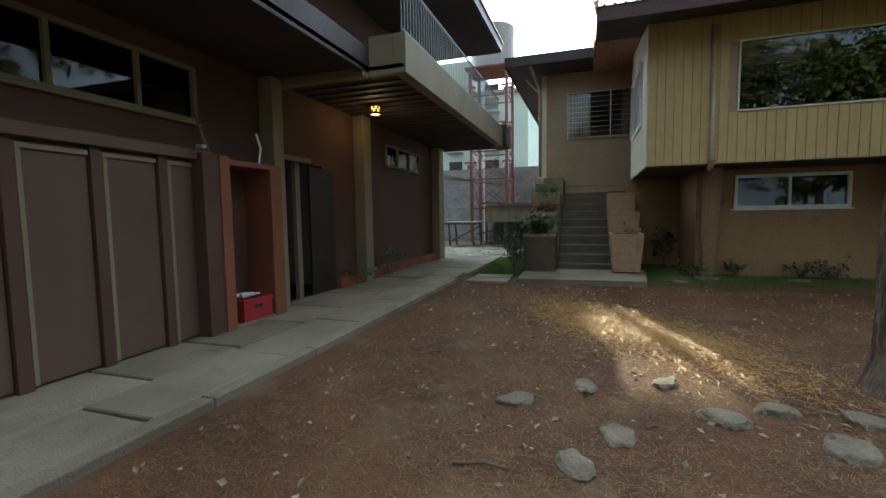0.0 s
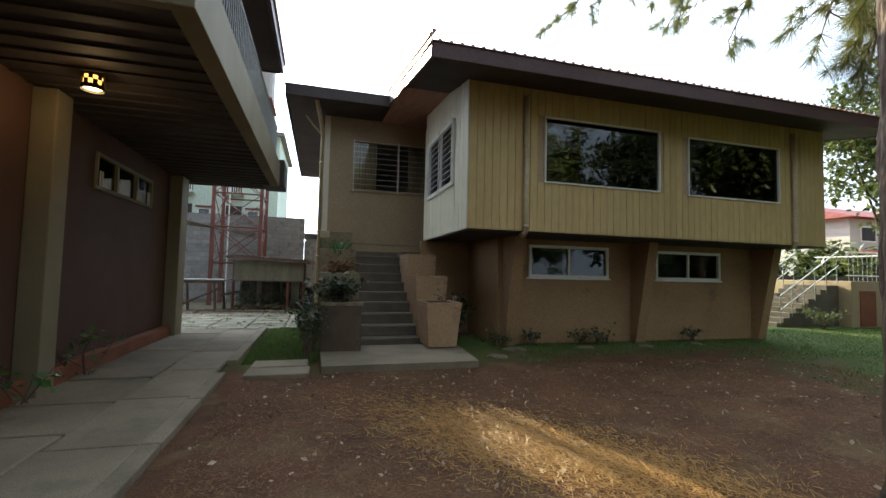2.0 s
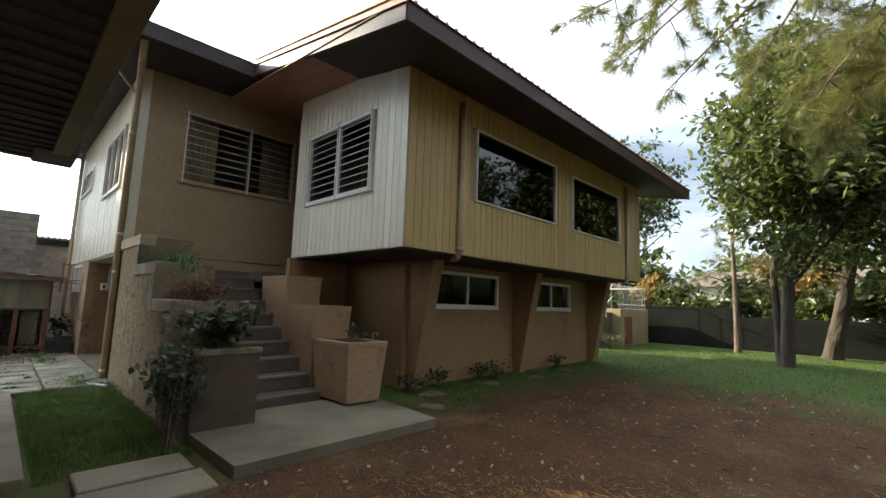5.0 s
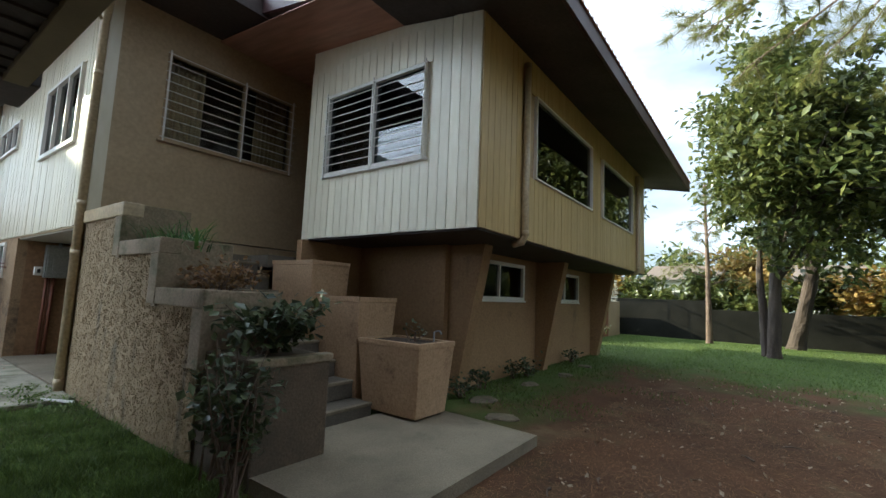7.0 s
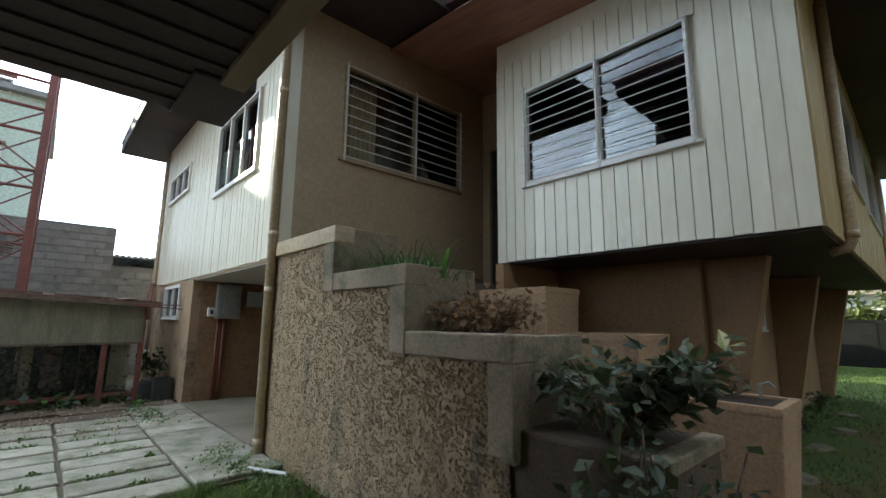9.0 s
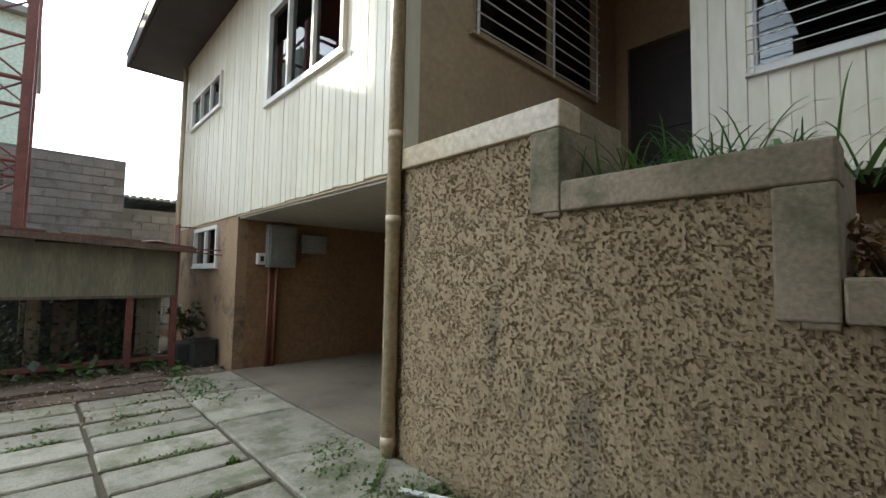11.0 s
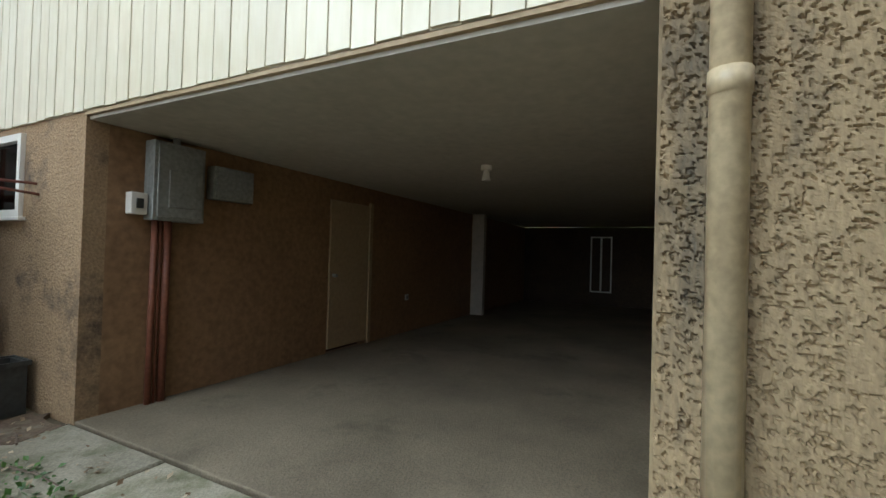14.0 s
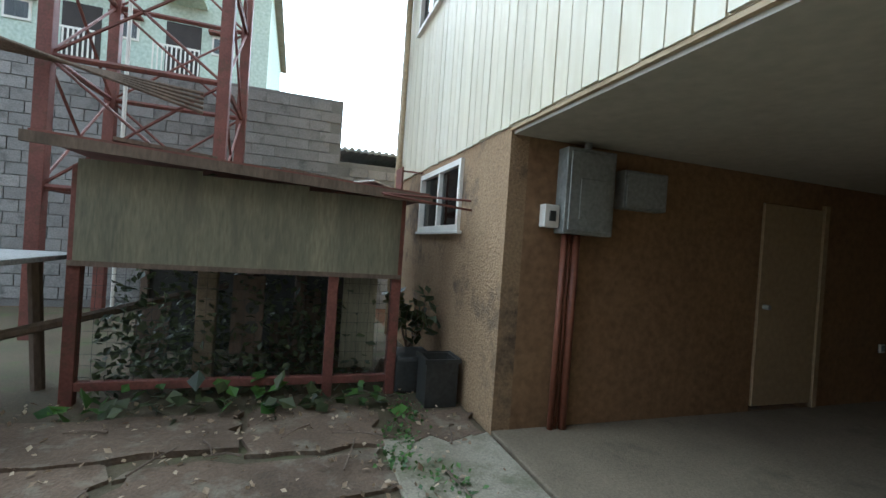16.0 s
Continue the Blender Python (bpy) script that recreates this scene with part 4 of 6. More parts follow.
# ---- plants ----
def leaves(name, points, size, material, parent=None, seed=1, long=2.0, droop=0.0):
    """Many small pointed leaves, each folded along its rib, at the given places."""
    rnd = random.Random(seed)
    vs, fs = [], []
    for p in points:
        s = size * rnd.uniform(0.6, 1.3)
        d = Vector((rnd.gauss(0, 1), rnd.gauss(0, 1), rnd.gauss(0, 0.7) - droop)).normalized()
        side = d.cross(Vector((rnd.gauss(0, 0.5), rnd.gauss(0, 0.5), 1))).normalized() * s * 0.5
        up = d.cross(side).normalized() * s * 0.12
        p = Vector(p)
        k = len(vs)
        vs += [p, p + d * s * long * 0.5 + side - up, p + d * s * long, p + d * s * long * 0.5 - side - up]
        fs += [(k, k + 1, k + 2), (k, k + 2, k + 3)]
    return raw(name, vs, fs, material, parent)


def tufts(name, places, length, count, material, parent=None, seed=1, width=0.0026):
    """Needle tufts: places are (point, direction)."""
    rnd = random.Random(seed)
    vs, fs = [], []
    for p, d in places:
        p, d = Vector(p), Vector(d).normalized()
        for _ in range(count):
            v = (d + Vector((rnd.gauss(0, 0.85), rnd.gauss(0, 0.85), rnd.gauss(0, 0.85)))).normalized()
            s = v.cross(Vector((rnd.random(), rnd.random(), rnd.random() + 0.1))).normalized() * width
            e = p + v * length * rnd.uniform(0.7, 1.1)
            e.z -= 0.15 * length
            k = len(vs)
            vs += [p - s, p + s, e]
            fs.append((k, k + 1, k + 2))
    return raw(name, vs, fs, material, parent)


def clumps(centre, radii, n_clumps, per, spread, seed):
    """Leaf places gathered in uneven clumps inside an ellipsoid, thicker towards its skin."""
    rnd = random.Random(seed)
    out = []
    for _ in range(n_clumps):
        d = Vector((rnd.gauss(0, 1), rnd.gauss(0, 1), rnd.gauss(0, 1))).normalized()
        d = d * rnd.uniform(0.35, 1.05) * (0.85 + 0.6 * noise.noise(d * 1.8 + Vector((seed * 1.7, 0, 0))))
        c = Vector(centre) + Vector((d.x * radii[0], d.y * radii[1], d.z * radii[2]))
        s = spread * rnd.uniform(0.5, 1.3)
        out += [c + Vector((rnd.gauss(0, s), rnd.gauss(0, s), rnd.gauss(0, s * 0.7))) for _ in range(per)]
    return out


def trunk_mesh(path, r0, r1, n=18, rough=0.12, seed=0, ridges=0.0):
    bm = bmesh.new()
    path = [Vector(p) for p in path]
    fine = []
    for a, b in zip(path, path[1:]):
        k = max(2, int((b - a).length / 0.12))
        fine += [a.lerp(b, i / k) for i in range(k)]
    fine.append(path[-1])
    rings = []
    for i, p in enumerate(fine):
        f = i / (len(fine) - 1)
        rad = r0 + (r1 - r0) * f + r0 * 0.35 * max(0, 1 - (p.z - fine[0].z) / 0.35) ** 2
        ring = []
        for k in range(n):
            a = 2 * math.pi * k / n
            w = 1 + rough * noise.noise((math.cos(a) * 2 + seed, math.sin(a) * 2, p.z * 1.5)) + ridges * noise.noise((math.cos(a) * 9 + seed, math.sin(a) * 9, p.z * 3.0))
            ring.append(bm.verts.new(p + Vector((rad * w * math.cos(a), rad * w * math.sin(a), 0))))
        rings.append(ring)
    for a, b in zip(rings, rings[1:]):
        for k in range(n):
            bm.faces.new((a[k], a[(k + 1) % n], b[(k + 1) % n], b[k]))
    bm.faces.new(rings[-1])
    return bm


def broad_tree(base, height, crown_c, radii, label, seed, n_clumps=150, per=45, size=0.13, material=None, r=0.25, lean=(0, 0), twin=False):
    t = thing("tree", label, "tree")
    b = Vector(base)
    top = Vector((crown_c[0], crown_c[1], crown_c[2] + radii[2] * 0.3))
    part("trunk", trunk_mesh([b, b.lerp(top, 0.35) + Vector((lean[0], lean[1], 0)), top], r, r * 0.25, seed=seed, ridges=0.1), M_BARKDARK, t)
    if twin:
        part("trunk", trunk_mesh([b + Vector((0.3, 0.15, 0)), b + Vector((0.6, 0.3, height * 0.4)), b + Vector((1.3, 0.2, height * 0.75))], r * 0.8, r * 0.2, seed=seed + 5, ridges=0.1), M_BARKDARK, t)
    rnd = random.Random(seed)
    for k in range(9):
        f = rnd.uniform(0.3, 0.75)
        s = b.lerp(top, f)
        a = rnd.uniform(0, 6.28)
        e = Vector(crown_c) + Vector((radii[0] * 0.8 * math.cos(a), radii[1] * 0.8 * math.sin(a), radii[2] * rnd.uniform(-0.6, 0.6)))
        part("limb", tube([s, s.lerp(e, 0.5) + Vector((0, 0, 0.3)), e], r * 0.3, 7, r * 0.06), M_BARKDARK, t)
    leaves("crown", clumps(crown_c, radii, n_clumps, per, 0.34, seed), size, material or M_LEAF, t, seed, droop=0.4)
    return t


def pine_branch(t, start, end, seed, n=20, length=0.27, count=46):
    rnd = random.Random(seed)
    s, e = Vector(start), Vector(end)
    mid = s.lerp(e, 0.5) + Vector((0, 0, 0.25))
    pts = [s, s.lerp(mid, 0.6), mid, mid.lerp(e, 0.6), e]
    br = part("limb", tube(pts, 0.035, 7, 0.008), M_BARK, t)
    places = []
    for k in range(n):
        f = 0.25 + 0.75 * k / (n - 1)
        p = s.lerp(mid, f * 2) if f < 0.5 else mid.lerp(e, f * 2 - 1)
        d = (e - s).normalized() * 0.5 + Vector((rnd.gauss(0, 0.8), rnd.gauss(0, 0.8), rnd.gauss(-0.2, 0.4)))
        q = p + d.normalized() * rnd.uniform(0.2, 0.7) * (1.1 - 0.4 * f)
        part("twig", tube([p, p.lerp(q, 0.6) + Vector((0, 0, -0.04)), q], 0.008, 5, 0.004), M_BARK, br)
        for u in (0.55, 0.8, 1.0):
            places.append((p.lerp(q, u), d))
    tufts("needles", places, length, count, M_PINE, br, seed)


# the pine beside the path
TZ = ground_z(2.32, 3.95) - 0.05
pine = thing("pine_tree", "tall pine with thick scaly grey-brown bark", "tree")
part("trunk", trunk_mesh([(2.3, 3.95, TZ), (2.36, 3.98, 2.2), (2.55, 4.05, 5.0), (2.8, 4.2, 11.0)], 0.235, 0.16, 72, 0.06, 3, 0.16), M_BARK, pine)
for i, (h, e) in enumerate(((6.2, (3.6, 7.6, 5.6)), (4.3, (3.9, 5.15, 3.75)), (4.9, (4.6, 5.3, 4.6)), (4.6, (3.2, 5.1, 4.2)), (4.4, (5.2, 5.2, 4.0)), (5.6, (1.45, 7.4, 5.15)), (5.9, (4.3, 7.15, 5.2)), (6.1, (3.0, 7.3, 5.75)), (6.3, (5.6, 6.2, 5.6)), (6.8, (6.6, 5.6, 6.2)), (5.9, (5.9, 5.0, 5.1)), (6.6, (4.6, 8.1, 6.3)))):
    pine_branch(pine, (2.58, 4.08, h), e, 20 + i)

# lawn trees
broad_tree((13.9, 6.85, G - 0.1), 7, (14.2, 6.2, 7.0), (3.3, 3.2, 4.2), "leafy broad tree with a forked dark trunk on the lawn", 3, 460, 46, 0.15, None, 0.2, (0.1, 0.1), True)
broad_tree((18.9, 6.1, G - 0.1), 6, (18.6, 4.6, 6.4), (2.8, 3.0, 3.4), "leafy tree by the perimeter wall", 4, 220, 44, 0.17, None, 0.3)
broad_tree((17.5, 2.8, G - 0.1), 7, (16.4, 2.4, 6.0), (2.8, 2.8, 3.6), "leafy tree at the edge of the lawn", 14, 140, 42, 0.16, None, 0.25)
broad_tree((22.8, 15.3, G), 8, (22.6, 15.3, 8.0), (3.2, 3.4, 3.6), "tall airy tree beyond the house", 5, 190, 34, 0.17, None, 0.2)
broad_tree((24.5, 7.5, G), 5, (24.5, 7.5, 3.4), (2.2, 2.2, 1.6), "yellowing tree beyond the perimeter wall", 6, 70, 34, 0.18, M_LEAFGOLD, 0.15)
# trees south of the path, mirrored in the big windows
for i, (x, y, s) in enumerate(((1.5, -7.5, 1.0), (6.5, -6.5, 1.1), (11.5, -5.5, 1.0), (16.5, -3.5, 1.1))):
    broad_tree((x, y, G - 0.1), 7, (x, y, 6.6 * s), (3.3, 2.2, 5.0), "dense dark leafy garden tree", 40 + i, 230, 46, 0.21, M_LEAFDARK if i % 2 else M_LEAF, 0.22)
thin = thing("pine_tree", "slim young pine by the perimeter wall", "tree")
part("trunk", trunk_mesh([(18.6, 9.0, G - 0.1), (18.5, 9.0, 3.5), (18.55, 9.05, 7.0)], 0.13, 0.04, 14, 0.08, 8, 0.1), M_BARK, thin)
rnd = random.Random(77)
for k in range(14):
    z, a = 2.4 + 0.33 * k, rnd.uniform(0, 6.28)
    L = 1.7 - 0.08 * k
    pine_branch(thin, (18.52, 9.02, z), (18.52 + L * math.cos(a), 9.02 + L * math.sin(a), z + 0.1), 100 + k, 7, 0.34, 30)

# greenery past the perimeter wall
for i in range(20):
    y = -8 + 1.6 * i
    ob = leaves("shrub", clumps((22.4 + (i % 3) * 0.9, y, 1.5 + 0.45 * (i * 7 % 3)), (1.2, 1.3, 1.3), 42, 30, 0.3, 60 + i), 0.2, M_LEAF if i % 7 else M_LEAFGOLD, None, i)
    tagged(ob, "bushy bright green shrub beyond the perimeter wall", "shrub", "shrubs beyond the wall")


def rose_bush(base, height, label, seed, n=9, per=16, size=0.055, spread=0.35, material=None):
    t = thing("bush", label, "bush")
    rnd = random.Random(seed)
    b = Vector(base)
    pts = []
    for k in range(n):
        a = rnd.uniform(0, 6.28)
        e = b + Vector((spread * math.cos(a) * rnd.uniform(0.3, 1), spread * math.sin(a) * rnd.uniform(0.3, 1), height * rnd.uniform(0.6, 1.05)))
        m = b.lerp(e, 0.5) + Vector((rnd.gauss(0, 0.05), rnd.gauss(0, 0.05), 0.05))
        part("stem", tube([b + Vector((rnd.gauss(0, 0.04), rnd.gauss(0, 0.04), 0)), m, e], 0.011, 6, 0.004), M_BARK, t)
        for _ in range(per):
            f = rnd.uniform(0.4, 1.0)
            p = b.lerp(m, f * 2) if f < 0.5 else m.lerp(e, f * 2 - 1)
            pts.append(p + Vector((rnd.gauss(0, 0.07), rnd.gauss(0, 0.07), rnd.gauss(0, 0.06))))
    leaves("foliage", pts, size, material or M_LEAFDARK, t, seed, 1.5)
    return t


rose_bush((-1.85, 10.15, G), 1.15, "thorny dark-leaved rose bush beside the planter", 7, 13, 30, 0.055, 0.34)
rose_bush((-1.35, 10.7, 0.85), 0.5, "dark leafy shrub spilling from the cement planter", 9, 22, 26, 0.075, 0.62)
rose_bush((-1.75, 10.55, 0.0), 1.0, "dark leafy shrub beside the cement planter", 29, 9, 22, 0.07, 0.38)
rose_bush((-1.25, 11.75, 1.34), 0.4, "russet succulent in the stepped planter", 10, 16, 30, 0.04, 0.42, M_RUSSET)
rose_bush((-1.2, 12.05, 1.34), 0.36, "russet succulent in the stepped planter", 11, 12, 30, 0.04, 0.4, M_RUSSET)
rose_bush((1.9, 12.6, G), 1.0, "dark leafy weed in the shade under the porch", 12, 7, 14, 0.12, 0.5)
for k, (x, y) in enumerate(((3.0, 11.0), (4.3, 11.05), (4.8, 11.0), (2.2, 10.9), (7.5, 11.05))):
    rose_bush((x, y, G), 0.28, "low dark weed at the foot of the wall", 30 + k, 7, 14, 0.06, 0.3)
rose_bush((14.6, 12.7, G), 0.7, "soft green bush beside the side stairs", 50, 14, 30, 0.06, 0.7, M_LEAF)
rose_bush((-4.72, 9.2, 0.0), 0.55, "straggly pale plant against the annex plinth", 51, 6, 7, 0.08, 0.5, M_STRAP)
rose_bush((-4.72, 7.8, 0.0), 0.4, "straggly pale plant against the annex plinth", 52, 5, 6, 0.08, 0.35, M_STRAP)
rose_bush((0.75, 10.7, 0.88), 0.2, "small seedling in the terracotta pot", 53, 4, 6, 0.04, 0.25)


def strap_plant(base, label, seed, n=60, length=0.45, width=0.009, material=None):
    """Arching grassy leaves from one crown."""
    rnd = random.Random(seed)
    vs, fs = [], []
    b = Vector(base)
    for _ in range(n):
        a, L = rnd.uniform(0, 6.28), length * rnd.uniform(0.5, 1.1)
        o = b + Vector((rnd.gauss(0, 0.1), rnd.gauss(0, 0.22), 0))
        d, s = Vector((math.cos(a), math.sin(a), 0)), Vector((-math.sin(a), math.cos(a), 0)) * width
        lift = rnd.uniform(0.9, 1.9)
        k = len(vs)
        for i in range(6):
            f = i / 5
            p = o + d * L * f * 0.8 + Vector((0, 0, L * (lift * f - 0.95 * f * f)))
            w = s * (1 - f) ** 0.6 if i < 5 else s * 0.05
            vs += [p - w, p + w]
        fs += [(k + 2 * i, k + 2 * i + 1, k + 2 * i + 3, k + 2 * i + 2) for i in range(5)]
    return tagged(raw("strap_plant", vs, fs, material or M_STRAP), label, "plant")


for i, y in enumerate((12.5, 12.75, 13.0, 13.25)):
    strap_plant((-1.28, y, 1.88), "arching grass-like plant in the stepped planter", 70 + i, 110, 0.44, 0.007)
strap_plant((-1.25, 12.55, 1.9), "broad-leaved lily in the stepped planter", 75, 14, 0.42, 0.022)
strap_plant((-1.25, 12.7, 1.9), "broad-leaved lily in the stepped planter", 76, 12, 0.4, 0.022)


# grass, needles and litter
def blades(name, n, area, h, seed, label, keep=None, material=None, width=0.006):
    rnd = random.Random(seed)
    vs, fs = [], []
    while len(fs) < n:
        x, y = rnd.uniform(area[0], area[1]), rnd.uniform(area[2], area[3])
        if keep and not keep(x, y, rnd):
            continue
        z = ground_z(x, y) - 0.005
        a, hh = rnd.uniform(0, 6.28), h * rnd.uniform(0.5, 1.3)
        k = len(vs)
        vs += [(x - width * math.cos(a), y - width * math.sin(a), z), (x + width * math.cos(a), y + width * math.sin(a), z), (x + rnd.gauss(0, hh * 0.5), y + rnd.gauss(0, hh * 0.5), z + hh)]
        fs.append((k, k + 1, k + 2))
    return tagged(raw(name, vs, fs, material or M_GRASS), label, "grass", kind="stuff")


def lawn(x, y, rnd):
    v = max((x - 6.3) * 0.28, (y - 9.3) * 0.55) + 2.2 * 0.5 * noise.noise((x * 0.9, y * 0.9, 0))
    return rnd.random() < v + 0.1


blades("grass_patch", 26000, (-2.88, -1.68, 9.9, 14.6), 0.045, 1, "short bright grass patch beside the planter wall")
blades("grass_tufts", 9000, (-2.85, -1.7, 9.9, 14.6), 0.095, 11, "taller uneven tufts in the grass patch", lambda x, y, r: noise.noise((x * 3, y * 3, 5)) > 0.12)
blades("lawn_grass", 60000, (2.0, 19.5, 0.5, 12.8), 0.05, 2, "short green lawn grass", lawn, None, 0.009)


def needle_litter(name, n, area, seed, label, length=0.09):
    rnd = random.Random(seed)
    vs, fs = [], []
    for _ in range(n):
        x, y = rnd.uniform(area[0], area[1]), rnd.uniform(area[2], area[3])
        a, L = rnd.uniform(0, 6.28), length * rnd.uniform(0.5, 1.2)
        z = ground_z(x, y) + rnd.uniform(0.002, 0.012)
        dx, dy = math.cos(a), math.sin(a)
        k = len(vs)
        w = 0.0018
        vs += [(x - dy * w, y + dx * w, z), (x + dy * w, y - dx * w, z), (x + dx * L, y + dy * L, z + rnd.uniform(-0.004, 0.022))]
        fs.append((k, k + 1, k + 2))
    return tagged(raw(name, vs, fs, M_NEEDLES), label, "pine needles", kind="stuff")


needle_litter("pine_needles", 90000, (-2.7, 5.5, 0.6, 9.0), 5, "carpet of dry russet pine needles")
def sun_patch_needles(name, n, centre, spread, angle, seed, label):
    """Loose straw-coloured needles lying crosswise over one another; their bright gold strengthens the sun patch."""
    rnd = random.Random(seed)
    vs, fs = [], []
    ca, sa = math.cos(angle), math.sin(angle)
    for _ in range(n):
        u, v = rnd.gauss(0, spread[0]), rnd.gauss(0, spread[1])
        x, y = centre[0] + u * ca - v * sa, centre[1] + u * sa + v * ca
        a, L = rnd.uniform(0, 6.28), rnd.uniform(0.05, 0.14)
        z = ground_z(x, y) + rnd.uniform(0.004, 0.03)
        dx, dy, w = math.cos(a), math.sin(a), 0.0024
        k = len(vs)
        vs += [(x - dy * w, y + dx * w, z), (x + dy * w, y - dx * w, z + 0.003), (x + dx * L, y + dy * L, z + rnd.uniform(-0.006, 0.035))]
        fs.append((k, k + 1, k + 2))
    return tagged(raw(name, vs, fs, M_SUNSTRAW), label, "pine needles", kind="stuff")


# laid along the sun patch to make the ground there look more sunlit
sun_patch_needles("sunlit_needles", 17000, (0.4, 5.5), (1.05, 0.4), -0.98, 6, "loose bright straw pine needles laid where the sun patch falls")
rnd = random.Random(12)
tagged(leaves("leaf_litter", [(x, y, ground_z(x, y) + 0.012) for x, y in ((rnd.uniform(-2.7, 8), rnd.uniform(0.5, 9)) for _ in range(1600))], 0.037, M_LITTER, None, 12, 1.6, 0.0), "scattered dry fallen leaves", "leaves", kind="stuff")


def stone(x, y, r, h, seed):
    bm = bmesh.new()
    bmesh.ops.create_icosphere(bm, subdivisions=3, radius=1)
    for v in bm.verts:
        w = 1 + 0.34 * noise.noise(v.co * 1.5 + Vector((seed * 3.1, 0, 0))) + 0.1 * noise.noise(v.co * 4 + Vector((0, seed, 0)))
        v.co = Vector((v.co.x * r * w, v.co.y * r * 0.7 * w, max(-0.5, min(0.62, v.co.z * w)) * h))
    ob = mesh_object("stone", bm, M_STONE)
    ob.matrix_world = pose(x, y, ground_z(x, y) - h * 0.08, 0, 0, seed * 47)
    tagged(ob, "flat lichen-grey fieldstone set in the earth", "stone", "stones on the earth")


for i, (x, y, r) in enumerate(((-0.66, 3.0, 0.17), (0.06, 2.65, 0.17), (0.8, 3.05, 0.18), (1.17, 3.27, 0.15), (1.4, 2.8, 0.2), (-0.15, 3.4, 0.14), (1.75, 3.2, 0.2), (1.75, 2.55, 0.2), (0.5, 3.6, 0.13), (-0.2, 2.2, 0.15), (4.1, 10.6, 0.2), (5.6, 10.5, 0.22), (7.2, 10.6, 0.2), (1.7, 9.9, 0.22), (2.4, 10.6, 0.25))):
    stone(x, y, r, 0.07, i + 1)


def stick(x, y, a, L, label="bare fallen twig on the earth"):
    d = Vector((math.cos(a), math.sin(a), 0))
    z = ground_z(x, y) + 0.012
    p = Vector((x, y, z))
    tagged(mesh_object("stick", tube([p, p + d * L * 0.5 + Vector((0.01, 0.02, 0.012)), p + d * L], 0.011, 6, 0.005), M_OLDWOOD), label, "stick", "twigs on the earth")


rnd = random.Random(5)
stick(1.35, 4.2, -0.2, 0.45)
stick(-0.9, 2.0, 0.1, 0.35)
stick(-0.62, 5.7, 1.2, 0.3)
for _ in range(26):
    stick(rnd.uniform(-2.4, 6), rnd.uniform(1.5, 8.8), rnd.uniform(0, 6.28), rnd.uniform(0.08, 0.22))

# ---- walkway, kerbs and paving ----
def slab(name, x0, x1, y0, y1, label, seed, top=0.0, material=None, parent=None):
    r = random.Random(seed)
    j = lambda: r.uniform(-0.012, 0.012)
    t = G + 0.035 + top + r.uniform(-0.008, 0.008)
    bm = prism([(x0 + j(), y0 + j()), (x1 + j(), y0 + j()), (x1 + j(), y1 + j()), (x0 + j(), y1 + j())], "z", G - 0.08, t)
    bmesh.ops.bevel(bm, geom=[e for e in bm.edges if min(v.co.z for v in e.verts) > t - 0.01], offset=0.012, segments=1, affect="EDGES")
    ob = mesh_object(name, bm, material or M_CONC)
    if parent:
        ob.parent = parent
    return ob


walkway = tagged(mesh_object("pavement_walkway", box(-4.99, -3.08, -8, 14.2, G - 0.1, G - 0.008), M_SOIL), "concrete slab walkway with dark gaps along the annex", "pavement", kind="structure")
y, i = -7.5, 0
while y < 14.0:
    L = 0.98 if i % 2 else 1.12
    slab("slab", -4.98, -3.85, y, y + L, "", i, 0.0, None, walkway)
    y += L + 0.045
    i += 1
y, i = -7.3, 50
while y < 14.0:
    slab("slab", -3.84, -3.11, y, min(y + 1.5, 14.1), "", i, -0.003, None, walkway)
    y += 1.52
    i += 1
kerb = thing("kerb", "worn concrete kerb along the walkway", "kerb", kind="structure")
for i in range(11):
    part("kerb_stone", box(-3.1, -2.94, -6 + 1.37 * i, -6 + 1.37 * i + 1.36, G - 0.12, G + 0.05, 0.014), M_CONC, kerb)
for i in range(4):
    part("kerb_stone", box(-3.1, -2.93, 9.95 + 1.1 * i, 9.95 + 1.1 * i + 1.09, G - 0.12, G + 0.05, 0.014), M_CONC, kerb)
steps = thing("stepping_slabs", "two flat concrete stepping slabs by the grass patch", "pavement", kind="structure")
slab("slab", -2.68, -1.78, 8.82, 9.32, "", 91, 0.01, None, steps)
slab("slab", -2.66, -1.82, 9.37, 9.86, "", 92, 0.01, None, steps)
yard = tagged(mesh_object("pavement_yard", box(-9, X_W - 0.01, 14.3, 24.8, G - 0.1, G - 0.004), mat("yard_soil", (0.11, 0.08, 0.05), (0.075, 0.065, 0.038), rough=0.95, big=1.2, fine=50, bump=0.5, stain=(0.08, 0.09, 0.035), stain_at=0.6)), "earth and moss between the yard pavers", "pavement", kind="structure")
i = 200
for c in range(6):
    for r in range(9):
        if c > 3 and r > 5:
            continue
        x1 = -2.55 - 0.95 * c
        y0 = 14.32 + 0.46 * r
        slab("paver", x1 - 0.915, x1, y0, y0 + 0.40, "", i, -0.006, M_PAVE, yard)
        i += 1
for r in range(4):
    slab("paver", -2.52, X_W - 0.03, 14.35 + 1.2 * r, 14.35 + 1.2 * r + 1.18, "", i, -0.004, M_PAVE, yard)
    i += 1


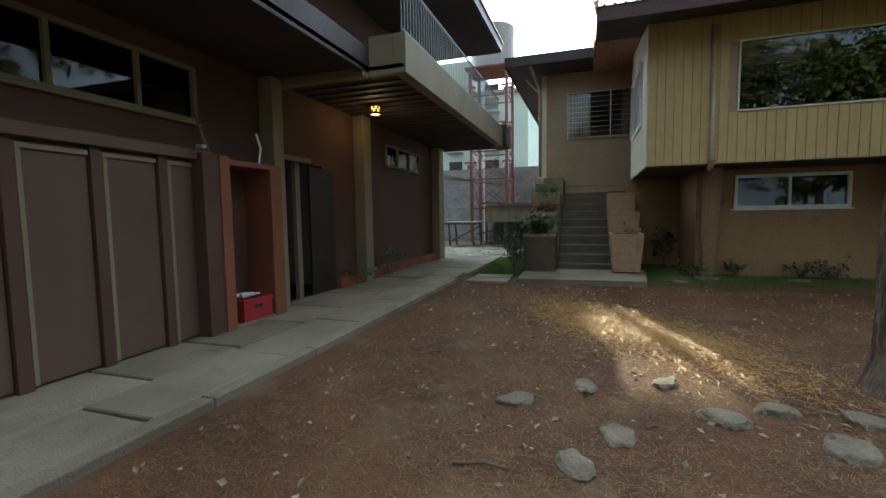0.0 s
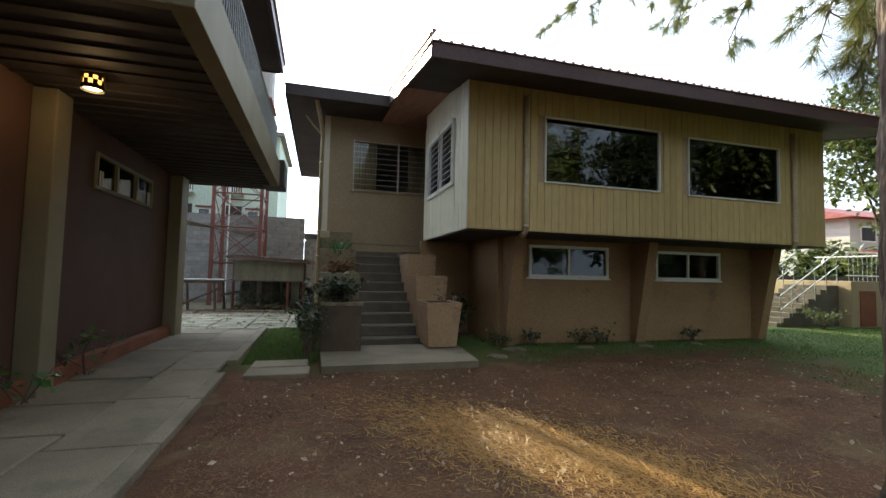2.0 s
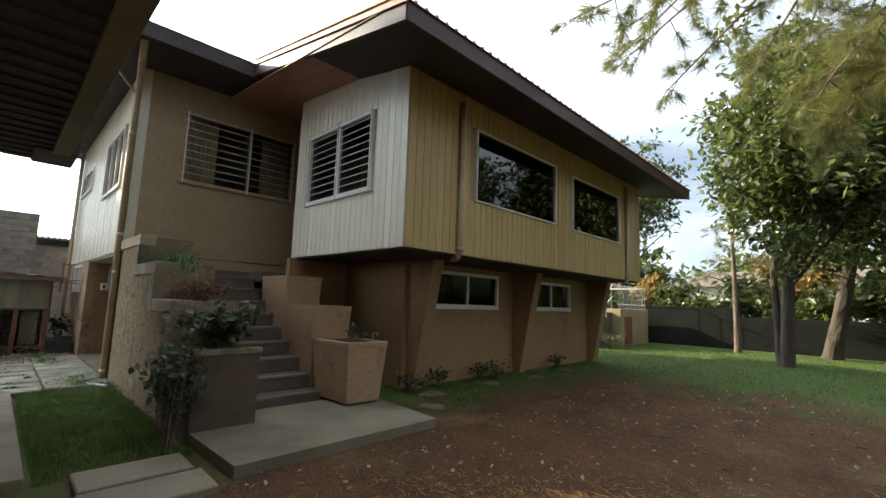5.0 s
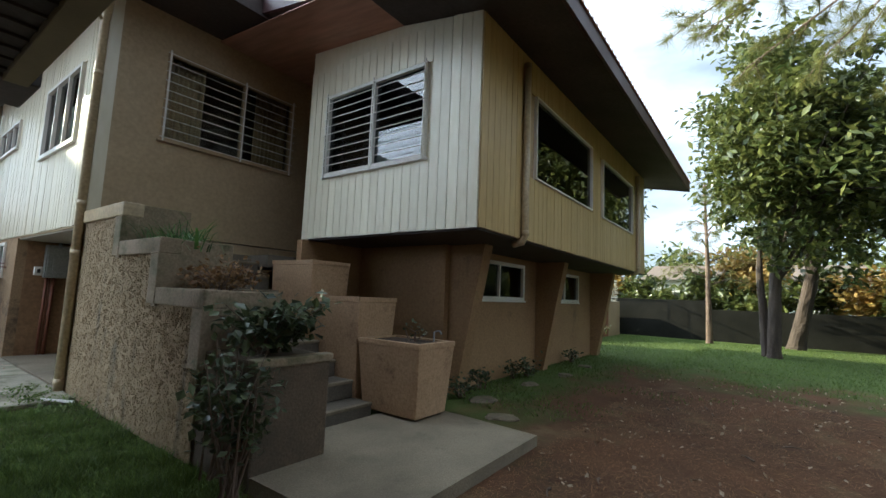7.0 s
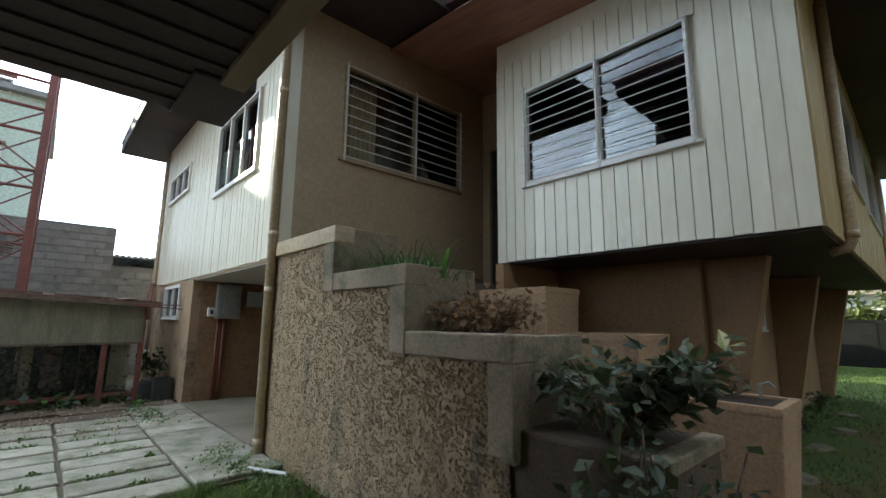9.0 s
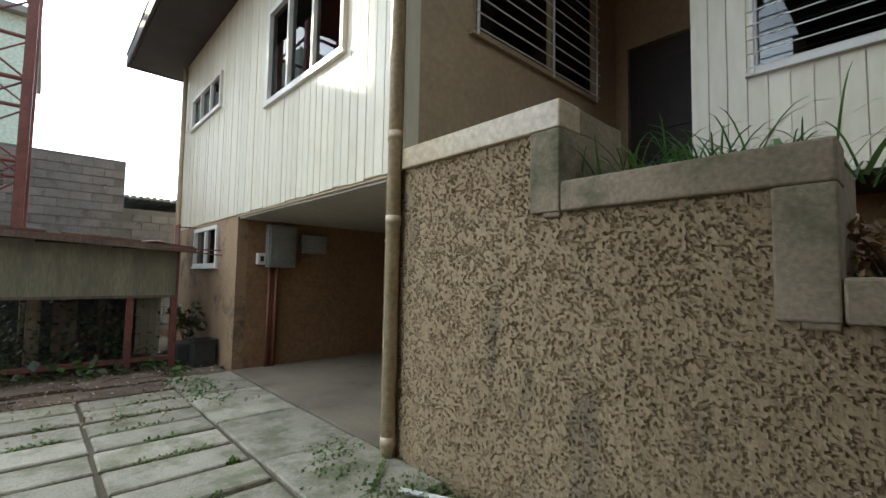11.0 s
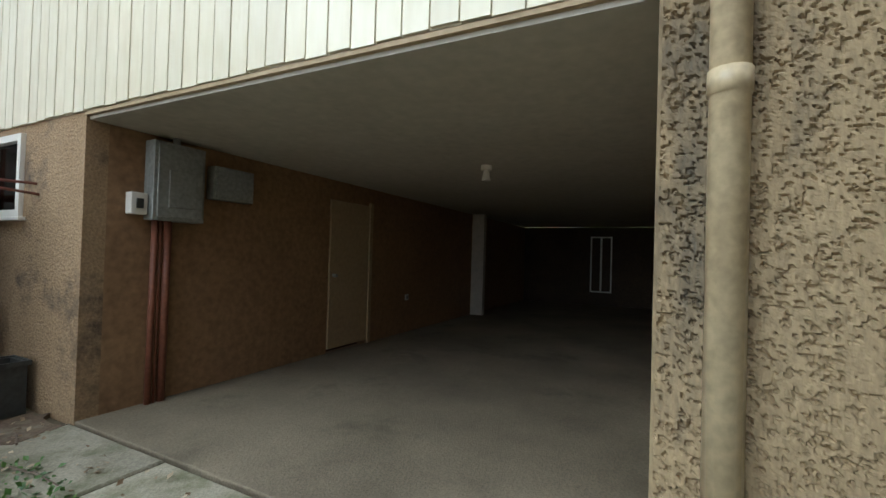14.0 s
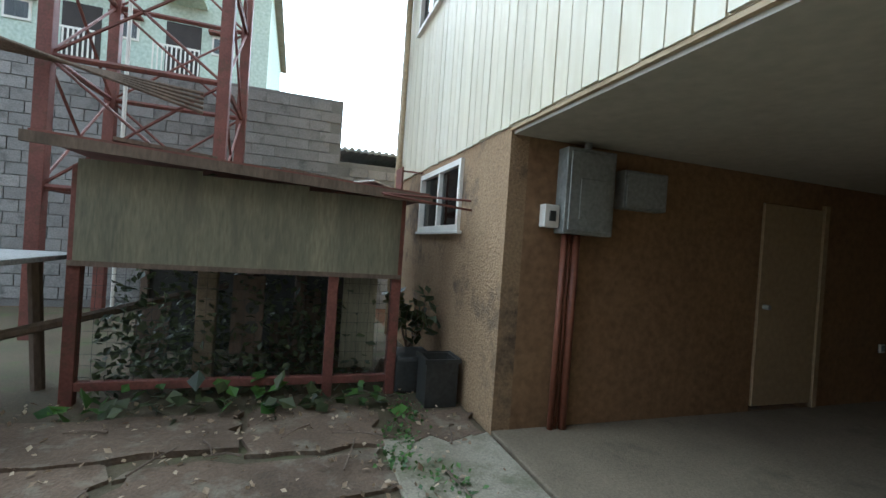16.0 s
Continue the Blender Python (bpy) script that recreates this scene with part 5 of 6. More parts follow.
pts = []
rnd = random.Random(3)
for c in range(6):
    for r in range(9):
        if rnd.random() < 0.8:
            x1 = -2.55 - 0.95 * c
            y0 = 14.32 + 0.46 * r - 0.03
            a, b = sorted((rnd.uniform(x1 - 0.9, x1), rnd.uniform(x1 - 0.9, x1)))
            pts += [(rnd.uniform(a, b), y0 + rnd.gauss(0, 0.015), G + rnd.uniform(0.01, 0.045)) for _ in range(90)]
tagged(leaves("weeds", pts, 0.022, M_GRASS, None, 4, 1.6), "small green weeds in the paving joints", "weeds", kind="stuff")
for i, (x, y) in enumerate(((-1.95, 14.75), (-2.1, 14.5), (-1.9, 14.2), (-1.85, 13.8), (-2.0, 15.3), (-2.2, 15.0))):
    ob = leaves("weed", [(x + random.Random(i * 99 + k).gauss(0, 0.12), y + random.Random(i * 77 + k).gauss(0, 0.12), G + 0.03 + 0.05 * random.Random(i * 55 + k).random()) for k in range(130)], 0.026, M_GRASS, None, i, 1.3)
    tagged(ob, "leafy green weed at the foot of the wall", "weed", "weeds by the drain pipe", "stuff")

# ---- carport fittings ----
eb = thing("electric_box", "large grey metal electric panel box on the carport wall", "electric box")
part("box_body", box(-1.22, -0.76, Y_C - 0.14, Y_C - 0.002, 1.54, 2.22, 0.008), M_GREYBOX, eb)
part("box_door", box(-1.19, -0.79, Y_C - 0.155, Y_C - 0.14, 1.57, 2.19, 0.006), M_GREYBOX, eb)
part("cover_plate", box(-1.1, -0.85, Y_C - 0.165, Y_C - 0.155, 1.66, 1.98, 0.004), M_GREYBOX, eb)
part("hub", tube([(-1.0, Y_C - 0.08, 2.22), (-1.0, Y_C - 0.08, 2.3)], 0.03, 10), M_GREYBOX, eb)
eb = thing("electric_box", "smaller grey metal junction box on the carport wall", "electric box")
part("box_body", box(-0.65, -0.2, Y_C - 0.12, Y_C - 0.002, 1.79, 2.11, 0.008), M_GREYBOX, eb)
part("box_lid", box(-0.63, -0.22, Y_C - 0.132, Y_C - 0.12, 1.81, 2.09, 0.005), M_GREYBOX, eb)
eb = thing("switch_box", "small cream breaker switch beside the panel", "switch")
part("switch_body", box(-1.36, -1.23, Y_C - 0.09, Y_C - 0.002, 1.58, 1.76, 0.008), M_WHITE, eb)
part("toggle", box(-1.32, -1.27, Y_C - 0.105, Y_C - 0.09, 1.63, 1.71), M_BLACKPL, eb)
for x, r in ((-1.16, 0.026), (-1.05, 0.034), (-1.11, 0.012)):
    tagged(mesh_object("conduit", tube([(x, Y_C - 0.06, G + 0.02), (x + 0.01, Y_C - 0.06, 1.55)], r, 12), M_CONDUIT, True), "red-brown conduit running down the carport wall", "conduit", "conduits under the panel box")
cl = thing("ceiling_lamp", "small white bulb holder on the carport ceiling, unlit", "lamp")
part("lamp_base", tube([(0.95, 16.86, 2.23), (0.95, 16.86, 2.28)], 0.06, 14), M_WHITE, cl)
part("bulb", tube([(0.95, 16.86, 2.12), (0.95, 16.86, 2.17), (0.95, 16.86, 2.23)], 0.05, 12, 0.03), M_WHITE, cl)
ol = thing("wall_socket", "small white socket on the carport wall", "socket")
part("socket_plate", box(3.07, 3.17, Y_C - 0.02, Y_C - 0.002, 0.52, 0.62, 0.006), M_WHITE, ol)
part("socket_face", box(3.09, 3.15, Y_C - 0.025, Y_C - 0.02, 0.54, 0.6), M_GREYBOX, ol)
ol = thing("wall_switch", "white switch plate on the carport wall", "switch")
part("switch_plate", box(2.2, 2.32, Y_R + 0.242, Y_R + 0.26, 1.4, 1.55, 0.004), M_WHITE, ol)
part("switch_rocker", box(2.24, 2.28, Y_R + 0.26, Y_R + 0.268, 1.45, 1.5), M_WHITE, ol)

# bin, rubble
bn = thing("bin", "dark open plastic bin beside the wall", "bin")
bm = bmesh.new()
for a in ((-2.02, -1.72, 19.72, 19.74), (-2.02, -1.72, 19.98, 20.0), (-2.02, -2.0, 19.74, 19.98), (-1.74, -1.72, 19.74, 19.98)):
    add_box(bm, *a, G, 0.36)
add_box(bm, -2.0, -1.74, 19.74, 19.98, G, G + 0.03)
part("bin_body", bm, M_BLACKPL, bn)
bm = bmesh.new()
for a in ((-2.04, -1.7, 19.7, 19.72), (-2.04, -1.7, 20.0, 20.02), (-2.04, -2.02, 19.72, 20.0), (-1.72, -1.7, 19.72, 20.0)):
    add_box(bm, *a, 0.33, 0.37)
part("bin_rim", bm, M_BLACKPL, bn)
for i, (x, y, r, h) in enumerate(((-1.85, 19.42, 0.1, 0.12), (-1.95, 19.5, 0.08, 0.1), (-1.78, 19.3, 0.07, 0.08), (-2.15, 20.3, 0.16, 0.2), (-1.95, 20.5, 0.18, 0.3), (-2.05, 20.8, 0.2, 0.35), (-1.9, 21.2, 0.2, 0.3))):
    stone(x, y, r, h, 60 + i)
rose_bush((-1.95, 20.6, 0.2), 0.75, "dark leafy plant between shed and wall", 54, 7, 12, 0.1, 0.3)
# tree stump basin of dark timber
tagged(mesh_object("timber", box(-2.2, -1.8, 20.1, 20.6, G, 0.28, 0.03), M_BLACKPL), "dark rotted timber box beside the wall", "timber")
sh = thing("shutter", "rusted metal flap standing open beside the small window", "shutter")
part("shutter_leaf", box(X_W - 0.3, X_W - 0.28, 21.55, 21.9, 1.5, 2.35), M_RUST, sh)
part("hinge", tube([(X_W - 0.29, 21.58, 2.3), (X_W - 0.01, 21.58, 2.3)], 0.012, 6), M_RUST, sh)

# ---- shed in the yard ----
SY = 20.15
sd = thing("shed", "low old yard shed with stained sheet front and cluttered tin roof", "shed")
SX0, SX1 = -4.78, -2.25
for x in (SX0, -2.83, SX1):
    part("post", box(x - 0.045, x + 0.045, SY - 0.02, SY + 0.07, G - 0.1, 1.8, 0.006), M_RUST, sd)
for x in (SX0, SX1):
    part("post", box(x - 0.04, x + 0.04, SY + 1.7, SY + 1.78, G - 0.1, 1.75, 0.006), M_OLDWOOD, sd)
part("ground_rail", box(SX0, SX1, SY - 0.01, SY + 0.06, 0.05, 0.12, 0.006), M_RUST, sd)
n = 3
for i in range(n):
    w = (SX1 - SX0) / n
    part("front_sheet", box(SX0 + w * i + 0.001, SX0 + w * (i + 1) - 0.001, SY - 0.045 - 0.002 * (i % 2), SY - 0.025, 1.06, 1.85 - 0.035 * i), M_ZINC, sd)
part("front_rail", box(SX0 - 0.03, SX1 + 0.03, SY - 0.055, SY - 0.02, 1.03, 1.07), M_OLDWOOD, sd)
bm = prism([(SX0 - 0.22, 1.95), (SX1 + 0.2, 1.79), (SX1 + 0.2, 1.84), (SX0 - 0.22, 2.0)], "y", SY - 0.25, SY + 2.2)
part("tin_roof", bm, M_RUST, sd)
bm = prism([(SX0 - 0.25, 1.9), (SX1 + 0.22, 1.74), (SX1 + 0.22, 1.82), (SX0 - 0.25, 1.98)], "y", SY - 0.29, SY - 0.25)
part("eave_board", bm, M_OLDWOOD, sd)
# black backing added so that the inside of the shed reads as shade
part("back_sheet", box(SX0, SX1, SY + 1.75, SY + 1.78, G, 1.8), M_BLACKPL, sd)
part("inner_sheet", box(-2.72, -2.4, SY + 0.15, SY + 0.18, 0.15, 1.03), M_ZINC, sd)
bm = bmesh.new()
for i in range(26):
    x = SX0 + 0.05 + (SX1 - SX0 - 0.1) * i / 25
    add_tube(bm, [(x, SY + 0.0, 0.12), (x, SY + 0.0, 1.03)], 0.0014, 4)
for i in range(10):
    z = 0.16 + 0.09 * i
    add_tube(bm, [(SX0, SY + 0.0, z), (SX1, SY + 0.0, z)], 0.0014, 4)
part("wire_mesh", bm, M_BLACKPL, sd)
part("pale_post", box(-3.98, -3.82, SY + 0.25, SY + 0.37, G, 1.7, 0.01), M_CONC, sd, "pale timber post")
part("leaning_board", box(-3.7, -3.42, SY + 0.3, SY + 0.33, 0.25, 0.98, 0.01), M_OLDWOOD, sd, "grey board with two round holes")
# black discs on the board stand in for the dark of its holes
for z in (0.5, 0.68):
    part("hole", tube([(-3.52, SY + 0.297, z), (-3.52, SY + 0.294, z)], 0.06, 12), M_BLACKPL, sd)
for i in range(3):
    part("tree_prop", tube([(-4.0 + 0.45 * i, SY + 0.7, G), (-4.0 + 0.45 * i, SY + 0.7, 1.75)], 0.06 + 0.03 * (i % 2), 8), M_OLDWOOD, sd)
for k, (x, w, h) in enumerate(((-4.5, 0.3, 0.7), (-3.2, 0.36, 0.5), (-2.95, 0.2, 0.85))):
    ob = mesh_object("scrap_plank", box(-w / 2, w / 2, -0.015, 0.015, 0, h, 0.004), M_OLDWOOD)
    ob.matrix_world = pose(x, SY + 0.95, G - 0.015, -9, 0, 4 * k)
    tagged(ob, "weathered plank standing inside the old shed", "plank", "planks in the shed")
rnd = random.Random(8)
for i in range(16):
    x, y = rnd.uniform(SX0, SX1), rnd.uniform(SY - 0.1, SY + 1.8)
    z = 1.985 - 0.16 * (x - SX0 + 0.22) / (SX1 - SX0 + 0.42) + 0.004
    a = rnd.uniform(0, 180)
    if i % 3:
        ob = mesh_object("scrap_board", box(-0.35, 0.35, -0.06, 0.06, 0, 0.03), M_OLDWOOD)
        ob.matrix_world = pose(x, y, z + 0.03, 2, 3.6, a * 0.2)
        tagged(ob, "weathered scrap board lying on the shed roof", "board", "scrap on the shed roof")
    else:
        ob = mesh_object("scrap_sheet", box(-0.2, 0.25, -0.16, 0.2, 0, 0.012), M_CURTAIN)
        ob.matrix_world = pose(x, y, z + 0.035, 4, 3.6, a)
        tagged(ob, "crumpled pale sheet lying on the shed roof", "sheet", "scrap on the shed roof")
rnd = random.Random(21)
pts = [(rnd.uniform(-4.7, -2.4), SY + abs(rnd.gauss(0, 0.5)) + 0.1, G + abs(rnd.gauss(0, 0.55))) for _ in range(2200)]
tagged(leaves("shed_vines", pts, 0.06, M_LEAFDARK, None, 5, 1.5), "dark vines growing through the shed", "vine", kind="stuff")
for i in range(7):
    x = -4.5 + 0.34 * i
    ob = leaves("vine", [(x + random.Random(i * 31 + k).gauss(0, 0.14), SY - 0.28 + random.Random(i * 37 + k).gauss(0, 0.12), G + 0.04 + 0.12 * random.Random(i * 41 + k).random()) for k in range(13)], 0.12, M_LEAFDARK if i % 3 else M_STRAP, None, 200 + i, 1.25)
    tagged(ob, "broad-leaved creeper along the foot of the shed", "creeper", "creepers by the shed", "stuff")
# broken slab of earth-red concrete before the shed
rnd = random.Random(33)
tagged(leaves("yard_litter", [(rnd.uniform(-6, -1.8), rnd.uniform(17.2, 20.1), G + 0.045) for _ in range(900)], 0.03, M_LITTER, None, 34, 1.6), "dry leaves and chips on the yard", "leaves", kind="stuff")

for i in range(14):
    r2 = random.Random(500 + i)
    x, y = -2.3 + r2.gauss(0, 0.12), 17.6 + 0.16 * i
    ob = leaves("joint_weeds", [(x + r2.gauss(0, 0.07), y + r2.gauss(0, 0.08), G + 0.02 + 0.05 * r2.random()) for _ in range(40)], 0.028, M_STRAP, None, 520 + i, 1.4)
    tagged(ob, "dark weeds along the broken joint of the yard", "weeds", "weeds along the joint", "stuff")
def broken_slab(x0, x1, y0, y1, seed):
    """One shard of the earth-stained yard concrete with a ragged outline."""
    r = random.Random(seed)
    pts = []
    for (xa, ya), (xb, yb) in zip(((x0, y0), (x1, y0), (x1, y1), (x0, y1)), ((x1, y0), (x1, y1), (x0, y1), (x0, y0))):
        n = 7
        for k in range(n):
            f = k / n
            pts.append((xa + (xb - xa) * f + r.gauss(0, 0.03), ya + (yb - ya) * f + r.gauss(0, 0.03)))
    ob = mesh_object("shard", prism(pts, "z", G - 0.06, G + 0.012 + r.uniform(0, 0.03)), M_BROKEN)
    ob.parent = yard


for k, (x0, x1, y0, y1) in enumerate(((-5.6, -4.1, 18.5, 19.1), (-4.05, -2.55, 18.48, 19.0), (-5.2, -3.5, 19.15, 19.75), (-3.42, -2.5, 19.05, 19.8), (-2.3, -1.75, 18.3, 19.0), (-2.28, -1.72, 19.05, 19.6), (-7.0, -5.7, 18.4, 19.3))):
    broken_slab(x0, x1, y0, y1, 700 + k)
rnd = random.Random(61)
for _ in range(22):
    x, y, a, L = rnd.uniform(-5.4, -1.9), rnd.uniform(18.3, 20.0), rnd.uniform(0, 6.28), rnd.uniform(0.12, 0.5)
    d = Vector((math.cos(a), math.sin(a), 0))
    p = Vector((x, y, G + 0.052))
    tagged(mesh_object("stick", tube([p, p + d * L * 0.5 + Vector((0.01, 0.01, 0.012)), p + d * L], 0.008, 6, 0.004), M_OLDWOOD), "bare dry twig on the broken yard concrete", "stick", "twigs in the yard")
# rough wooden bench and rack beside the shed
rk = thing("wooden_rack", "rickety grey wooden rack with a sheet top", "rack")
for x, y in ((-5.2, 19.3), (-6.4, 19.5), (-5.15, 20.6), (-6.4, 20.6)):
    part("rack_leg", tube([(x, y, G - 0.05), (x - 0.08, y, 1.05)], 0.05, 7), M_OLDWOOD, rk)
part("rack_top", box(-6.8, -4.95, 19.2, 20.8, 1.05, 1.09, 0.006), M_BLOCK, rk)
part("rack_beam", box(-6.8, -5.0, 19.25, 19.32, 0.95, 1.05, 0.006), M_OLDWOOD, rk)
part("brace", tube([(-6.3, 19.4, 0.2), (-4.95, 19.4, 0.85)], 0.04, 7), M_OLDWOOD, rk)
part("brace", tube([(-5.2, 20.0, 0.5), (-3.9, 21.6, 0.75)], 0.04, 7), M_OLDWOOD, rk)

# ---- steel water tower ----
tw = thing("water_tower", "rust-red braced steel tower carrying a tank", "tower")
legs = [(-6.1, 22.5), (-4.2, 22.5), (-4.19, 24.3), (-6.06, 24.3)]
for x, y in legs:
    part("leg", box(x - 0.075, x + 0.075, y - 0.075, y + 0.075, G - 0.1, 9.0, 0.008), M_RUST, tw)
for z in (1.75, 3.3, 4.75, 6.2, 7.6):
    for (xa, ya), (xb, yb) in zip(legs, legs[1:] + legs[:1]):
        part("girt", tube([(xa, ya, z), (xb, yb, z)], 0.04, 6), M_RUST, tw)
for z0, z1 in ((1.75, 3.3), (3.3, 4.75), (4.75, 6.2)):
    for (xa, ya), (xb, yb) in zip(legs, legs[1:] + legs[:1]):
        part("cross_brace", tube([(xa, ya, z0), (xb, yb, z1)], 0.02, 5), M_RUST, tw)
        part("cross_brace", tube([(xa, ya, z1), (xb, yb, z0)], 0.02, 5), M_RUST, tw)
part("platform", box(-6.4, -3.95, 22.3, 24.6, 9.0, 9.08), M_RUST, tw)
part("tank", tube([(-5.1, 23.4, 9.08), (-5.1, 23.4, 11.2)], 1.15, 32), M_GREYBOX, tw, smooth=False)
part("supply_pipe", tube([(-5.75, 23.9, G), (-5.75, 23.9, 8.4)], 0.03, 8), M_WHITE, tw)
for i in range(5):
    tagged(mesh_object("long_pole", tube([(-9.0, 21.9 + 0.1 * i, 3.9 - 0.12 * i), (-4.4, 22.35, 2.85 + 0.06 * i)], 0.022, 6), M_OLDWOOD), "long weathered pole stored through the tower", "pole", "poles in the tower")

# ---- far side: block wall, apartments, neighbours ----
BY = 25.0
bw = tagged(mesh_object("wall_block", box(-16, -2.45, BY + 0.02, BY + 0.18, G - 0.2, 4.1), M_MORTAR), "tall wall of bare grey concrete blocks", "wall", kind="structure")
bw2 = tagged(mesh_object("wall_block_low", box(-2.45, 6, BY + 0.52, BY + 0.68, G - 0.2, 3.0), M_MORTAR), "lower wall of bare grey concrete blocks", "wall", kind="structure")
nb = thing("neighbour_shed", "low neighbouring building under a corrugated tin roof", "building")
part("wall", box(-2.4, 3.5, BY + 2, BY + 6, G, 3.2), M_BLOCK, nb)
bm = bmesh.new()
for i in range(40):
    x = -2.6 + 0.16 * i
    add_box(bm, x, x + 0.09, BY + 1.4, BY + 6.4, 3.42, 3.5)
    add_box(bm, x + 0.09, x + 0.16, BY + 1.4, BY + 6.4, 3.40, 3.46)
part("roof", bm, M_GREYBOX, nb)
ap = thing("apartment_building", "pale green apartment building with white balcony rails", "building")
AY = 34.0
part("wall", box(-24, -4.6, AY, AY + 9, G, 10.7), M_GREENWALL, ap)
part("roof", box(-24.3, -4.3, AY - 0.4, AY + 9.3, 10.7, 10.95), M_BLOCK, ap)
# windowless box added to keep sun off the ground west of the patch
part("rooftop_room", box(-24, -8.9, AY - 0.3, AY + 6, 10.95, 13.4), M_GREENWALL, ap)
for fl in range(3):
    z = 3.6 + 2.9 * fl
    for k in range(6):
        x = -7.2 - 3.0 * k
        wn = part("window", box(x + 0.7, x + 1.45, AY - 0.06, AY + 0.02, z + 1.2, z + 1.85), M_WHITE, ap)
        part("pane", box(x + 0.77, x + 1.38, AY - 0.075, AY - 0.06, z + 1.27, z + 1.78), M_GLASSD, wn)
        part("hood", box(x + 0.6, x + 1.55, AY - 0.3, AY, z + 1.92, z + 2.0), M_RUST, ap)
        bl = part("balcony", box(x - 0.9, x + 0.5, AY - 0.9, AY, z - 0.15, z), M_GREENWALL, ap)
        # dark plate on the solid wall stands in for a shaded doorway
        part("opening", box(x - 0.75, x + 0.35, AY - 0.03, AY + 0.0, z, z + 2.1), M_DARK, ap)
        rail = bmesh.new()
        add_box(rail, x - 0.9, x + 0.5, AY - 0.9, AY - 0.86, z + 0.92, z + 0.98)
        for q in range(11):
            add_box(rail, x - 0.9 + 0.136 * q, x - 0.86 + 0.136 * q, AY - 0.9, AY - 0.86, z, z + 0.92)
        part("rail", rail, M_WHITE, bl)

# perimeter wall, side stairs, red-roofed house to the east
pm = tagged(mesh_object("wall_perimeter", box(20.3, 20.5, -16, 9.2, G - 0.2, 1.35), M_FENCE), "black-moulded low perimeter wall", "wall", kind="structure")
tagged(mesh_object("wall_perimeter_north", box(20.3, 20.5, 9.2, 24, G - 0.2, 1.75), M_FENCE), "black-moulded low perimeter wall", "wall", kind="structure")
tagged(mesh_object("wall_perimeter_south", box(-9, 20.3, -16, -15.8, G - 0.2, 1.6), M_FENCE), "black-moulded low perimeter wall", "wall", kind="structure")
ss = thing("side_stairs", "concrete side stairs with white rails and an ochre landing block", "stairs", kind="structure")
for i in range(9):
    part("step", box(13.5 + 0.3 * i, 16.5, 13.4, 14.9, G - 0.05 + 0.165 * i, G - 0.05 + 0.165 * (i + 1), 0.01), M_STEP, ss)
part("landing_block", box(16.5, 19.8, 13.0, 16.4, G - 0.1, 1.55, 0.02), M_TAN, ss, "ochre painted landing block")
part("block_door", box(16.9, 17.7, 12.97, 13.0, G, 1.2), M_ORANGE, ss, "rust-red low door")
for y in (13.35, 14.85):
    part("hand_rail", tube([(13.6, y, 0.98), (16.45, y, 2.62)], 0.022, 8), M_WHITE, ss)
    part("mid_rail", tube([(13.6, y, 0.5), (16.45, y, 2.1)], 0.018, 8), M_WHITE, ss)
    for i in range(6):
        x = 13.6 + 0.55 * i
        part("rail_post", tube([(x, y, G + max(0, (x - 13.5) * 0.5)), (x, y, 0.98 + (x - 13.6) * 0.575)], 0.014, 8), M_GREYBOX, ss)
part("hand_rail", tube([(16.45, 13.1, 2.58), (19.7, 13.1, 2.58), (19.7, 16.3, 2.58)], 0.025, 8), M_WHITE, ss)
part("mid_rail", tube([(16.45, 13.1, 1.75), (19.7, 13.1, 1.75)], 0.018, 8), M_WHITE, ss)
for i in range(14):
    x = 16.55 + 0.24 * i
    part("rail_post", tube([(x, 13.1, 1.55), (x, 13.1, 2.58)], 0.009, 6), M_GREYBOX, ss)
rh = thing("red_roofed_house", "far pale house under a red painted roof", "house")
part("wall", box(30, 44, 21, 31, G, 3.2), M_CEIL, rh)
part("upper_wall", box(33, 44, 23, 31, 3.2, 6.0), M_CEIL, rh)
part("roof", prism([(20.2, 3.1), (26, 4.2), (26, 4.35), (20.2, 3.25)], "x", 29.2, 44.5), M_REDROOF, rh)
part("roof", prism([(22.2, 5.9), (27, 7.4), (32, 5.9)], "x", 32.2, 44.5), M_REDROOF, rh)
for k in range(4):
    w = part("window", box(34 + 2.4 * k, 35.5 + 2.4 * k, 22.95, 23.0, 4.3, 5.4), M_WHITE, rh)
    part("pane", box(34.1 + 2.4 * k, 35.4 + 2.4 * k, 22.92, 22.95, 4.4, 5.3), M_DARK, w)
gh = thing("grey_house", "far pale grey house behind the trees", "house")
part("wall", box(32, 42, 2, 14, G, 3.4), M_CURTAIN, gh)
part("roof", prism([(31.5, 3.3), (37, 4.7), (42.5, 3.3)], "y", 1.5, 14.5), M_OLDWOOD, gh)
for k in range(4):
    w = part("window", box(31.95, 32.0, 3 + 2.7 * k, 4.4 + 2.7 * k, 1.1, 2.4), M_WHITE, gh)
    part("pane", box(31.92, 31.95, 3.1 + 2.7 * k, 4.3 + 2.7 * k, 1.2, 2.3), M_DARK, w)
for i in range(10):
    x, y = 46 + 3 * (i % 3), -30 + 9 * i
    ob = leaves("far_trees", clumps((x, y, 4), (4.5, 5.5, 4.5), 80, 26, 0.7, 300 + i), 0.5, M_LEAF, None, i)
    tagged(ob, "distant leafy trees", "trees", kind="stuff")

